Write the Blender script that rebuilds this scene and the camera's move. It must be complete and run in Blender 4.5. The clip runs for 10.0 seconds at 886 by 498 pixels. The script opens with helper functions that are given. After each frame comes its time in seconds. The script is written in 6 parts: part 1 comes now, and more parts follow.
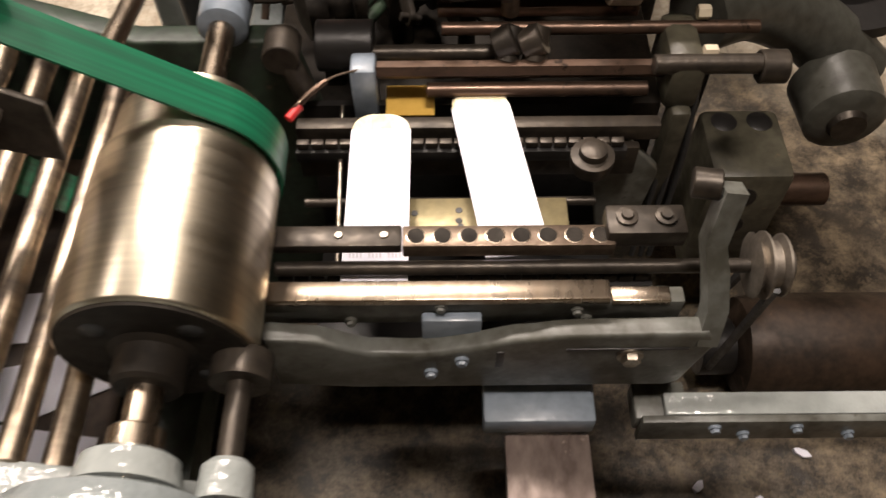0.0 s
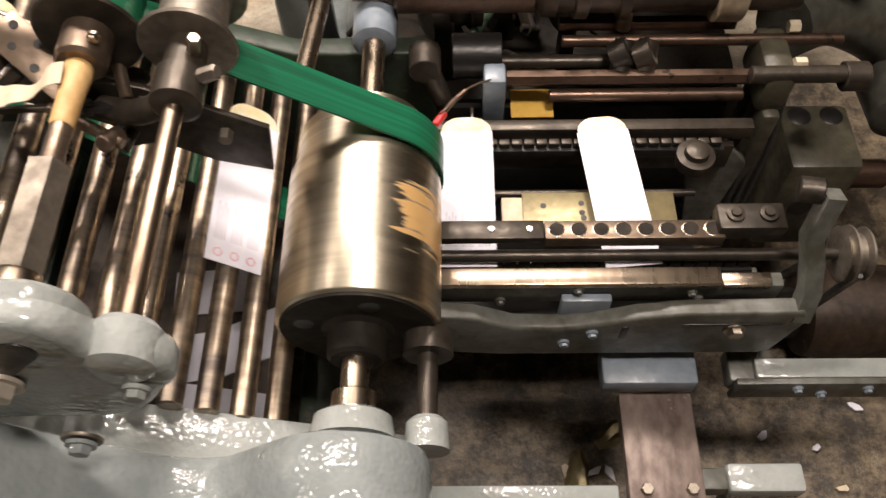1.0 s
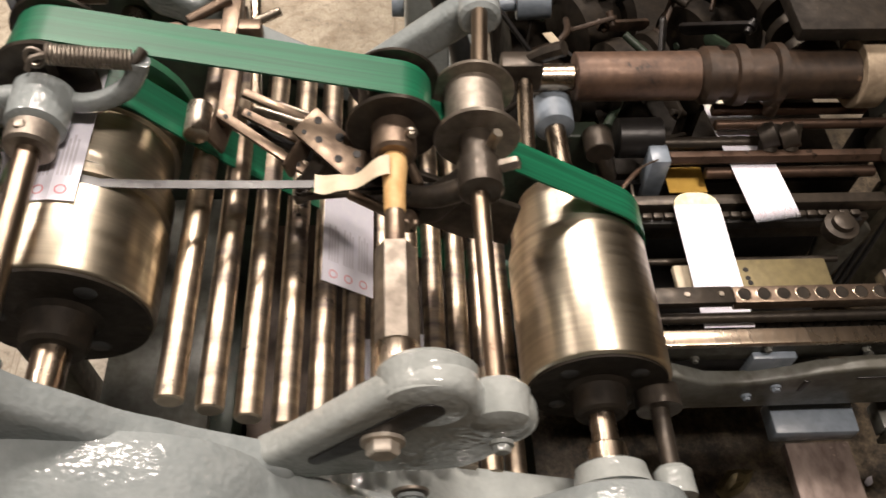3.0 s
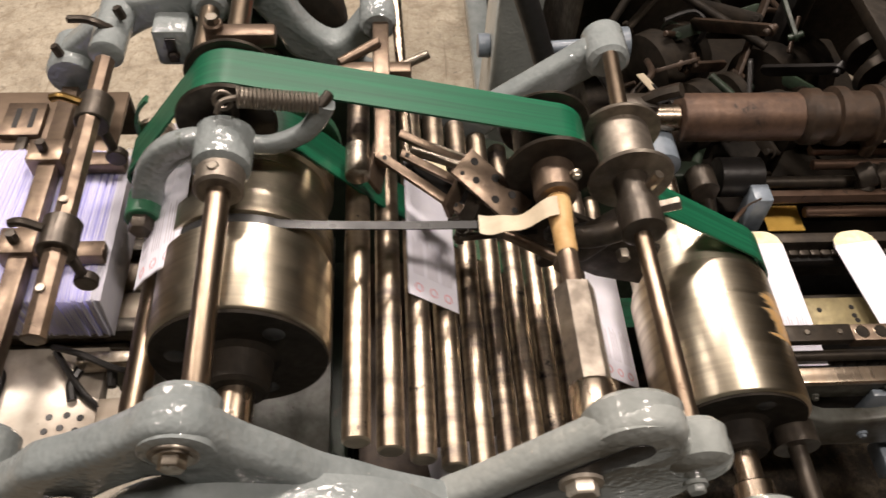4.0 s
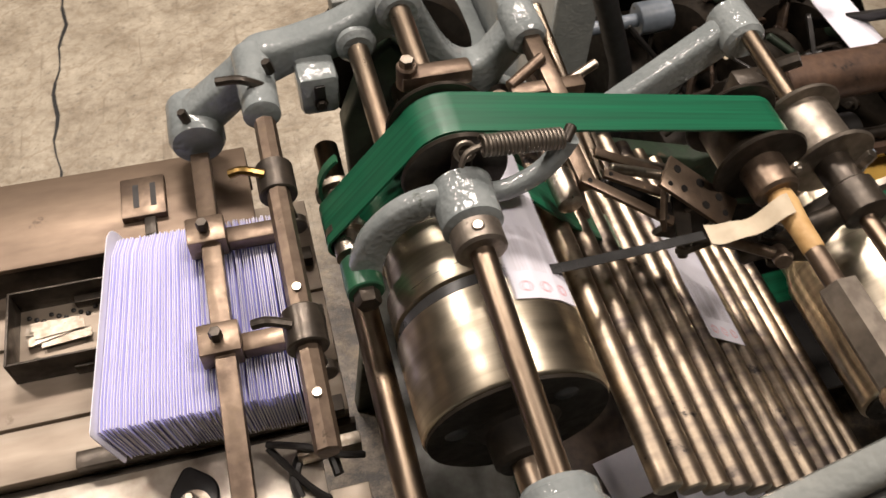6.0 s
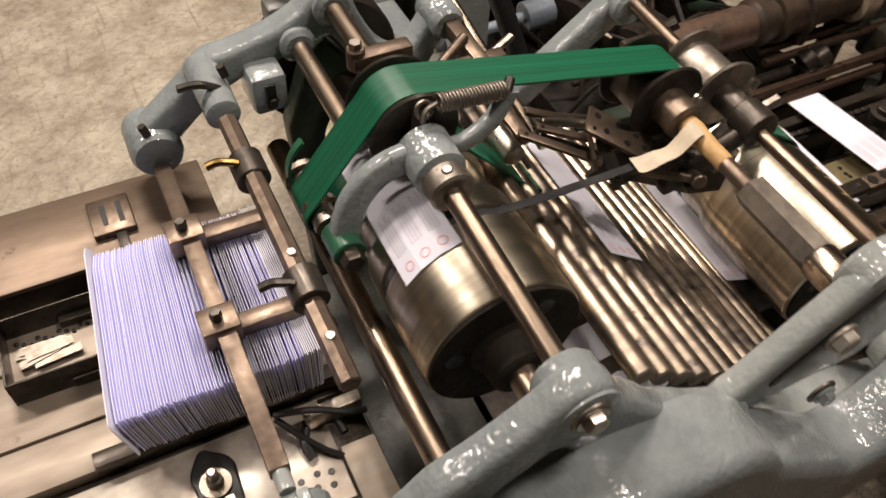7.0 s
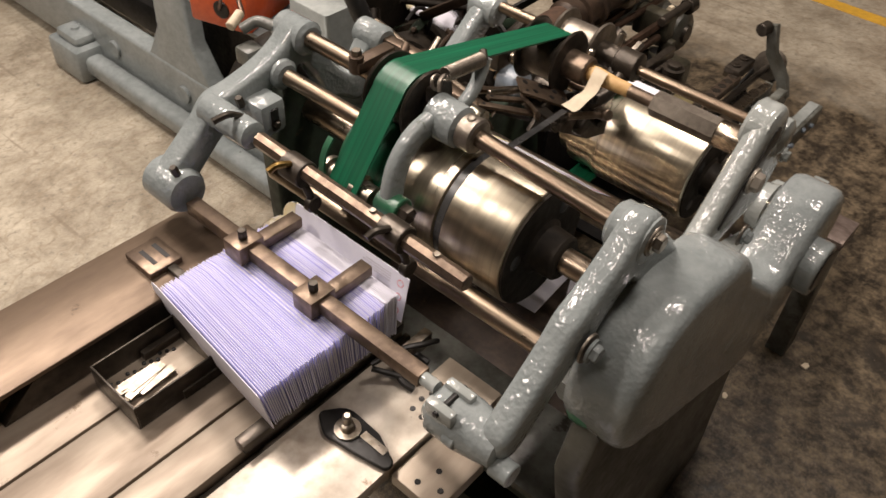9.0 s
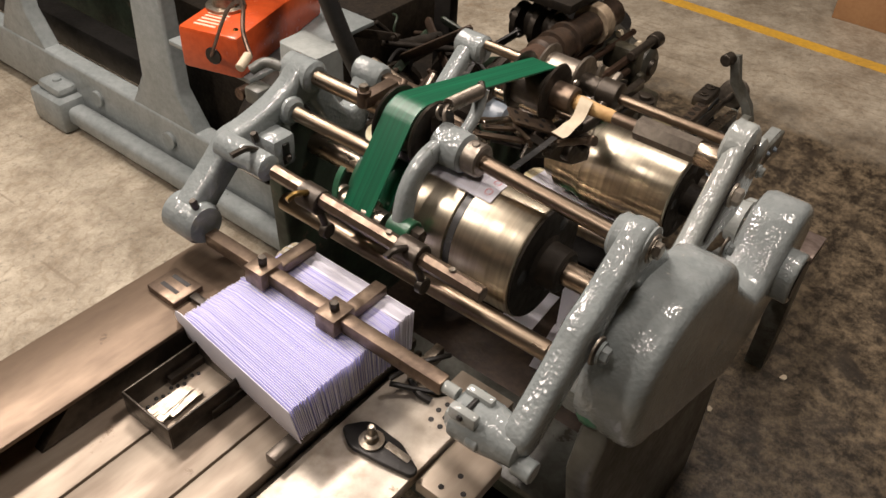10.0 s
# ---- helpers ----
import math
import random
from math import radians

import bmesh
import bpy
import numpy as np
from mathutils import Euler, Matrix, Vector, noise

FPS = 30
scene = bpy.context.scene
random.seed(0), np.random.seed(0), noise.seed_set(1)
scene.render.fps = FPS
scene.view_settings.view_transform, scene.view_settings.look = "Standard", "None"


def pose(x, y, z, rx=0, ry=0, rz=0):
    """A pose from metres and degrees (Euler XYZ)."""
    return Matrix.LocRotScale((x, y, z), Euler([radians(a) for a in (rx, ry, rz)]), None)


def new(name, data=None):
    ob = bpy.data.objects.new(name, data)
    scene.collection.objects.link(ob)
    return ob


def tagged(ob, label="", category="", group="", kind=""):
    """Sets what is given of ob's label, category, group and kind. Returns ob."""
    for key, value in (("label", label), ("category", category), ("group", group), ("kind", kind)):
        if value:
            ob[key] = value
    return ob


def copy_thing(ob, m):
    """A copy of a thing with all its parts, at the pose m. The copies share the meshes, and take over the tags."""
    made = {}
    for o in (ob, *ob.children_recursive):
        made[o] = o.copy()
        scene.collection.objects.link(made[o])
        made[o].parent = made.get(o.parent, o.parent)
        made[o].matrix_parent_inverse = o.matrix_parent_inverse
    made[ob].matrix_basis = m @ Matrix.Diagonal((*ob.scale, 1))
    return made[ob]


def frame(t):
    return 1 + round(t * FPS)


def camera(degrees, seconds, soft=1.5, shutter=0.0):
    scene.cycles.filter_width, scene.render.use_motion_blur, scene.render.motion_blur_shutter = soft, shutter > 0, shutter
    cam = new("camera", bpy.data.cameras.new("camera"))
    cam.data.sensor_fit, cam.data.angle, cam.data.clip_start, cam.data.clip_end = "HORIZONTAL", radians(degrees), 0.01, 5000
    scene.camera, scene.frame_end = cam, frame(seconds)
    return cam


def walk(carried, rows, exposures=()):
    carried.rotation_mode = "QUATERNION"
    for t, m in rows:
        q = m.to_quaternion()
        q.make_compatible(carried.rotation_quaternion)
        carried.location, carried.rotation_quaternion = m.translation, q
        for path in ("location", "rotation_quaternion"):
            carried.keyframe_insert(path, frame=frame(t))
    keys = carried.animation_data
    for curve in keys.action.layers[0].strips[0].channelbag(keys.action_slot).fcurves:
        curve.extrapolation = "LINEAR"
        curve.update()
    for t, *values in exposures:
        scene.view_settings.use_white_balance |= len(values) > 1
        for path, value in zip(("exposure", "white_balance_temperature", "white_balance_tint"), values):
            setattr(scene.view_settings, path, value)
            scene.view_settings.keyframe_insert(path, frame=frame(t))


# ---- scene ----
cam = camera(55.9, 10.0, 1.5, 0.4)
METRES, EYE, TILT, LEAN, TURN = 2.0, 1.407, -88.0, 0.0, 0.0
ROWS = [
    (0.0, 0.0, 0.0, 0.0, 0.25, 32.25, 0.39),
    (0.5, -0.0411, -0.0556, -0.0142, 0.6, 29.29, -0.58),
    (1.0, -0.083, -0.0894, -0.021, 0.76, 28.6, 0.02),
    (1.5, -0.1062, -0.1091, -0.0233, 0.3, 28.92, 0.47),
    (2.0, -0.1331, -0.1187, -0.032, -0.37, 29.56, -1.12),
    (2.5, -0.1977, -0.1344, -0.0411, -0.81, 30.93, 1.36),
    (4.0, -0.3651, -0.1404, -0.0353, -2.55, 35.03, 3.11),
    (4.5, -0.4013, -0.1324, 0.0165, -2.0, 34.48, 1.93),
    (5.0, -0.4334, -0.1277, 0.0404, -1.22, 33.49, 3.6),
    (5.5, -0.4923, -0.1267, 0.0416, -1.84, 32.87, 8.74),
    (7.0, -0.5944, -0.1352, -0.0136, -3.38, 36.1, 26.01),
    (7.5, -0.6444, -0.1467, -0.0485, -3.99, 37.62, 30.91),
    (8.0, -0.6937, -0.1523, -0.0536, -3.95, 39.53, 36.47),
    (8.5, -0.7646, -0.1507, -0.0382, -4.15, 40.98, 42.73),
    (9.0, -0.8163, -0.1479, -0.0285, -6.29, 40.59, 48.2),
    (9.5, -0.8529, -0.156, -0.0277, -6.56, 41.97, 51.22),
    (10.0, -0.8669, -0.1589, -0.0286, -6.74, 43.19, 51.45),
]
walk(cam, [(t, pose(0, 0, EYE, TILT, LEAN, TURN) @ pose(METRES * x, METRES * y, METRES * z, 90 + pitch, roll, yaw)) for t, x, y, z, yaw, pitch, roll in ROWS],
     exposures=[(0.0, 0.56), (1.5, 0.52), (2.5, 0.48), (4.0, 0.16), (5.5, 0.02), (7.0, -0.05), (8.5, 0.06), (10.0, 0.10)])

# ---- light ----
world = bpy.data.worlds.new("hall_air")
scene.world = world
world.use_nodes = True
world.node_tree.nodes["Background"].inputs[0].default_value = (1.0, 0.9, 0.8, 1)
world.node_tree.nodes["Background"].inputs[1].default_value = 0.032
scene.view_settings.exposure = 0.0


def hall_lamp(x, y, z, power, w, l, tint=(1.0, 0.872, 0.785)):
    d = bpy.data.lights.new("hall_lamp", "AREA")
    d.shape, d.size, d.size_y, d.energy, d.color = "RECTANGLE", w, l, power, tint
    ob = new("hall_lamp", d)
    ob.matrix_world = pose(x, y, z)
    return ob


# Three lamps out of view, set where the drum highlights point.
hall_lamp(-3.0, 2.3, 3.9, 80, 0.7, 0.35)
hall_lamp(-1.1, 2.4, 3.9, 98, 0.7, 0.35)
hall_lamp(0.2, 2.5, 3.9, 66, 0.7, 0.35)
# Two more added as fill, for the near side and the left end.
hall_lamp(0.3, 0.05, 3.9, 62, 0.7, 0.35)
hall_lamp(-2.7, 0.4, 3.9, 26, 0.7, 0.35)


# ---- materials ----
def surf(name, base, other, rough=(0.4, 0.6), metal=0.0, coarse=6.0, fine=60.0, bump=0.1, stretch=(1, 1, 1), spots=None, spot_at=0.62, coat=0.0, lumps=0.0):
    m = bpy.data.materials.new(name)
    m.use_nodes = True
    nt = m.node_tree
    N, L = nt.nodes, nt.links
    b = N["Principled BSDF"]
    tc = N.new("ShaderNodeTexCoord")
    mp = N.new("ShaderNodeMapping")
    mp.inputs["Scale"].default_value = stretch
    L.new(tc.outputs["Object"], mp.inputs["Vector"])
    inf = N.new("ShaderNodeObjectInfo")
    n1 = N.new("ShaderNodeTexNoise")
    n1.noise_dimensions = "4D"
    n1.inputs["Scale"].default_value = coarse
    n1.inputs["Detail"].default_value = 5
    n2 = N.new("ShaderNodeTexNoise")
    n2.noise_dimensions = "4D"
    n2.inputs["Scale"].default_value = fine
    n2.inputs["Detail"].default_value = 4
    for n in (n1, n2):
        L.new(mp.outputs["Vector"], n.inputs["Vector"])
    mul = N.new("ShaderNodeMath")
    mul.operation = "MULTIPLY"
    mul.inputs[1].default_value = 20.0
    L.new(inf.outputs["Random"], mul.inputs[0])
    L.new(mul.outputs[0], n1.inputs["W"])
    L.new(mul.outputs[0], n2.inputs["W"])
    add = N.new("ShaderNodeMath")
    add.operation = "MULTIPLY_ADD"
    add.inputs[1].default_value, add.inputs[2].default_value = 0.45, 0.0
    L.new(n2.outputs["Fac"], add.inputs[0])
    mix1 = N.new("ShaderNodeMath")
    mix1.operation = "MULTIPLY_ADD"
    mix1.inputs[1].default_value = 0.55
    L.new(n1.outputs["Fac"], mix1.inputs[0])
    L.new(add.outputs[0], mix1.inputs[2])
    ramp = N.new("ShaderNodeValToRGB")
    e = ramp.color_ramp.elements
    e[0].position, e[1].position = 0.38, 0.64
    e[0].color, e[1].color = (*other, 1), (*base, 1)
    L.new(mix1.outputs[0], ramp.inputs[0])
    col = ramp.outputs[0]
    if spots:
        n3 = N.new("ShaderNodeTexNoise")
        n3.noise_dimensions = "4D"
        L.new(mul.outputs[0], n3.inputs["W"])
        n3.inputs["Scale"].default_value = coarse * 2.2
        n3.inputs["Detail"].default_value = 8
        n3.inputs["Roughness"].default_value = 0.7
        L.new(tc.outputs["Object"], n3.inputs["Vector"])
        r3 = N.new("ShaderNodeValToRGB")
        r3.color_ramp.elements[0].position, r3.color_ramp.elements[1].position = spot_at, spot_at + 0.05
        L.new(n3.outputs["Fac"], r3.inputs[0])
        mx = N.new("ShaderNodeMix")
        mx.data_type = "RGBA"
        L.new(r3.outputs[0], mx.inputs["Factor"])
        L.new(col, mx.inputs["A"])
        mx.inputs["B"].default_value = (*spots, 1)
        col = mx.outputs["Result"]
    L.new(col, b.inputs["Base Color"])
    b.inputs["Metallic"].default_value = metal
    b.inputs["Coat Weight"].default_value = coat
    b.inputs["Coat Roughness"].default_value = 0.12
    mr = N.new("ShaderNodeMapRange")
    mr.inputs["From Min"].default_value, mr.inputs["From Max"].default_value = 0.35, 0.65
    mr.inputs["To Min"].default_value, mr.inputs["To Max"].default_value = rough[1], rough[0]
    L.new(mix1.outputs[0], mr.inputs["Value"])
    L.new(mr.outputs["Result"], b.inputs["Roughness"])
    if bump:
        bp = N.new("ShaderNodeBump")
        bp.inputs["Strength"].default_value = bump
        bp.inputs["Distance"].default_value = 0.006
        if lumps:
            n5 = N.new("ShaderNodeTexNoise")
            n5.inputs["Scale"].default_value, n5.inputs["Detail"].default_value = lumps, 0.6
            L.new(tc.outputs["Object"], n5.inputs["Vector"])
            L.new(n5.outputs["Fac"], bp.inputs["Height"])
        else:
            L.new(mix1.outputs[0], bp.inputs["Height"])
        L.new(bp.outputs[0], b.inputs["Normal"])
    return m


def brush(m, amount):
    """Fine turning marks round the y axis."""
    N, L = m.node_tree.nodes, m.node_tree.links
    tg = N.new("ShaderNodeTangent")
    tg.direction_type, tg.axis = "RADIAL", "Y"
    b = N["Principled BSDF"]
    b.inputs["Anisotropic"].default_value = amount
    b.inputs["Anisotropic Rotation"].default_value = 0.25
    L.new(tg.outputs[0], b.inputs["Tangent"])


GREY = surf("grey_machine_paint", (0.275, 0.30, 0.298), (0.20, 0.225, 0.225), (0.06, 0.17), 0, 14, 60, 0.20, spots=(0.10, 0.115, 0.095), spot_at=0.655, lumps=165)
PALE = surf("pale_grey_paint", (0.35, 0.37, 0.355), (0.27, 0.29, 0.278), (0.07, 0.18), 0, 14, 60, 0.17, spots=(0.12, 0.14, 0.11), spot_at=0.69, lumps=150)
OLDGREY = surf("oily_grey_paint", (0.16, 0.165, 0.15), (0.06, 0.058, 0.045), (0.3, 0.5), 0, 12, 60, 0.4, spots=(0.05, 0.045, 0.035), spot_at=0.6)
BLUEGREY = surf("blue_grey_paint", (0.24, 0.28, 0.33), (0.15, 0.18, 0.21), (0.25, 0.45), 0, 14, 60, 0.4, spots=(0.07, 0.07, 0.06), spot_at=0.64)
GREEN = surf("green_machine_paint", (0.03, 0.13, 0.065), (0.02, 0.07, 0.04), (0.25, 0.45), 0, 12, 60, 0.4, spots=(0.12, 0.13, 0.10), spot_at=0.66)
DARKGREEN = surf("dark_green_oily_paint", (0.03, 0.05, 0.03), (0.015, 0.02, 0.014), (0.35, 0.6), 0, 12, 60, 0.4, spots=(0.08, 0.06, 0.04), spot_at=0.6)
OLIVE = surf("oily_olive_brown_paint", (0.10, 0.092, 0.064), (0.035, 0.031, 0.021), (0.3, 0.55), 0, 12, 60, 0.4, spots=(0.14, 0.105, 0.065), spot_at=0.64)
BRIGHT = surf("worn_polished_shaft", (0.36, 0.29, 0.215), (0.17, 0.125, 0.09), (0.26, 0.44), 1.0, 14, 110, 0.10, stretch=(1, 0.3, 1), spots=(0.09, 0.06, 0.042), spot_at=0.62)
BELT = surf("green_woven_belt", (0.012, 0.155, 0.075), (0.006, 0.07, 0.034), (0.28, 0.44), 0, 1.2, 5.0, 0.05, stretch=(1, 60, 1), spots=(0.03, 0.055, 0.035), spot_at=0.70)
STEEL = surf("brushed_drum_steel", (0.78, 0.71, 0.565), (0.46, 0.40, 0.305), (0.27, 0.44), 1.0, 1.0, 2.6, 0.012, stretch=(1.0, 46, 1.0), spots=(0.26, 0.20, 0.14), spot_at=0.72)
brush(STEEL, 0.5)
SHAFT = surf("bright_worn_shaft", (0.50, 0.42, 0.33), (0.26, 0.20, 0.145), (0.2, 0.38), 1.0, 16, 90, 0.08, stretch=(1, 0.35, 1), spots=(0.10, 0.06, 0.04), spot_at=0.66)
ROLLER = surf("worn_roller_steel", (0.56, 0.46, 0.34), (0.12, 0.10, 0.09), (0.30, 0.48), 1.0, 9, 60, 0.06, stretch=(0.35, 1.1, 0.35), spots=(0.05, 0.045, 0.045), spot_at=0.60)
BRONZE = surf("brown_oiled_rod", (0.16, 0.10, 0.07), (0.065, 0.042, 0.03), (0.27, 0.48), 0.7, 18, 90, 0.2, stretch=(0.4, 1, 1), spots=(0.035, 0.024, 0.017), spot_at=0.58)
IRON = surf("dark_oily_iron", (0.085, 0.07, 0.055), (0.03, 0.025, 0.02), (0.28, 0.5), 0.6, 14, 70, 0.3, spots=(0.15, 0.11, 0.08), spot_at=0.66)
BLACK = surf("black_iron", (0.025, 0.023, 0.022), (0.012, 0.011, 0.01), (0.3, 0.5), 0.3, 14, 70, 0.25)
BRACKET = surf("brown_bracket_steel", (0.24, 0.18, 0.13), (0.11, 0.08, 0.06), (0.28, 0.5), 0.8, 16, 80, 0.2, spots=(0.06, 0.045, 0.03), spot_at=0.63)
PLATE = surf("scuffed_table_steel", (0.37, 0.315, 0.25), (0.21, 0.165, 0.125), (0.38, 0.55), 0.5, 5, 45, 0.14, stretch=(0.25, 1, 1), spots=(0.12, 0.085, 0.058), spot_at=0.62)
LEDGE = surf("brown_ledge_steel", (0.23, 0.17, 0.12), (0.12, 0.085, 0.06), (0.35, 0.5), 0.6, 5, 45, 0.15, stretch=(0.3, 1, 1), spots=(0.07, 0.05, 0.035), spot_at=0.62)
BRIGHTPLATE = surf("bright_scuffed_plate", (0.62, 0.57, 0.49), (0.36, 0.30, 0.24), (0.30, 0.46), 0.5, 9, 60, 0.12, spots=(0.20, 0.14, 0.095), spot_at=0.64)
CHROME = surf("worn_bright_steel", (0.50, 0.45, 0.38), (0.26, 0.22, 0.175), (0.26, 0.42), 1.0, 30, 120, 0.1)
WORN = surf("dull_worn_steel", (0.34, 0.30, 0.25), (0.17, 0.145, 0.12), (0.38, 0.55), 0.85, 22, 90, 0.15, spots=(0.08, 0.06, 0.045), spot_at=0.64)
BRASS = surf("brass_fitting", (0.45, 0.30, 0.10), (0.20, 0.12, 0.045), (0.25, 0.4), 1.0, 30, 120, 0.1)
TAPE = surf("yellowed_masking_tape", (0.60, 0.40, 0.18), (0.46, 0.27, 0.10), (0.5, 0.7), 0, 30, 90, 0.4)
STRAP = surf("black_plastic_strap", (0.05, 0.05, 0.05), (0.02, 0.02, 0.02), (0.25, 0.4), 0, 12, 60, 0.08)
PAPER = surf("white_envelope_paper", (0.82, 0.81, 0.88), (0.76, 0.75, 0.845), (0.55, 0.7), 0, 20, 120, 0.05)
# Lilac on the envelope sides stands for the shade in the stack's gaps.
LILAC = surf("lilac_shade_envelope_paper", (0.60, 0.59, 0.86), (0.46, 0.45, 0.78), (0.5, 0.7), 0, 9.0, 40, 0.05, stretch=(1, 0.3, 0.3))
CREAM = surf("cream_paper", (0.62, 0.54, 0.40), (0.5, 0.42, 0.3), (0.5, 0.7), 0, 20, 90, 0.08)
YELLOWCARD = surf("yellow_card", (0.75, 0.47, 0.10), (0.62, 0.36, 0.06), (0.5, 0.7), 0, 20, 90, 0.05)
REDINK = surf("red_print", (0.78, 0.38, 0.42), (0.70, 0.32, 0.36), (0.5, 0.7), 0, 90, 220, 0)
GREYINK = surf("grey_print", (0.66, 0.64, 0.70), (0.60, 0.58, 0.64), (0.5, 0.7), 0, 90, 220, 0)
ORANGE = surf("orange_enamel", (0.62, 0.10, 0.025), (0.45, 0.06, 0.015), (0.16, 0.3), 0, 12, 60, 0.15, spots=(0.25, 0.04, 0.015), spot_at=0.7)
GUM = surf("yellowed_gum", (0.80, 0.68, 0.36), (0.84, 0.78, 0.6), (0.4, 0.6), 0, 30, 120, 0.05)
# Greasy dirt on machine parts; also the dark colour of the bar's holes.
DIRTDARK = surf("greasy_dirt_and_hole_dark", (0.026, 0.020, 0.014), (0.010, 0.008, 0.006), (0.5, 0.75), 0.1, 14, 70, 0.5, spots=(0.06, 0.045, 0.028), spot_at=0.64)
DIRTDARK.node_tree.nodes["Principled BSDF"].inputs["Specular IOR Level"].default_value = 0.2
BROWNIRON = surf("dark_brown_oiled_iron", (0.07, 0.045, 0.03), (0.022, 0.015, 0.010), (0.4, 0.6), 0.3, 14, 70, 0.35, spots=(0.13, 0.08, 0.05), spot_at=0.64)
OLDPAPER = surf("greasy_brown_paper", (0.36, 0.29, 0.20), (0.20, 0.15, 0.10), (0.5, 0.7), 0, 20, 90, 0.2)
IRONGREY = surf("oily_dark_grey_steel", (0.12, 0.12, 0.115), (0.05, 0.047, 0.042), (0.3, 0.5), 0.4, 12, 60, 0.4, spots=(0.2, 0.19, 0.17), spot_at=0.64)
BROWNSHAFT = surf("rusty_brown_shaft", (0.15, 0.092, 0.062), (0.06, 0.037, 0.027), (0.42, 0.6), 0.4, 12, 80, 0.3, spots=(0.035, 0.025, 0.02), spot_at=0.60)
RED = surf("red_plastic", (0.6, 0.03, 0.03), (0.45, 0.02, 0.02), (0.3, 0.5), 0, 20, 60, 0.05)
RUSTYPLATE = surf("rusty_leg_plate", (0.24, 0.19, 0.165), (0.085, 0.06, 0.05), (0.38, 0.62), 0.4, 16, 80, 0.35, stretch=(1, 0.5, 1), spots=(0.34, 0.27, 0.23), spot_at=0.62)
OILBRASS = surf("oily_yellow_plate", (0.30, 0.25, 0.13), (0.16, 0.13, 0.07), (0.3, 0.5), 0.5, 18, 80, 0.2, spots=(0.06, 0.05, 0.03), spot_at=0.65)
CARDBOARD = surf("brown_cardboard", (0.40, 0.22, 0.10), (0.33, 0.17, 0.075), (0.6, 0.8), 0, 6, 60, 0.05)
YELLOWPAINT = surf("yellow_floor_paint", (0.80, 0.46, 0.05), (0.55, 0.32, 0.06), (0.4, 0.6), 0, 6, 50, 0.1, spots=(0.25, 0.2, 0.13), spot_at=0.68)
RUBBER = surf("black_rubber", (0.03, 0.03, 0.03), (0.018, 0.018, 0.018), (0.4, 0.6), 0, 20, 90, 0.1)
SIDEPLATE = surf("dark_oily_side_paint", (0.085, 0.085, 0.072), (0.04, 0.038, 0.03), (0.3, 0.5), 0, 10, 60, 0.35, spots=(0.03, 0.027, 0.02), spot_at=0.6)
HALL = surf("hall_wall_plaster", (0.40, 0.36, 0.30), (0.30, 0.27, 0.22), (0.7, 0.9), 0, 2, 30, 0.1)


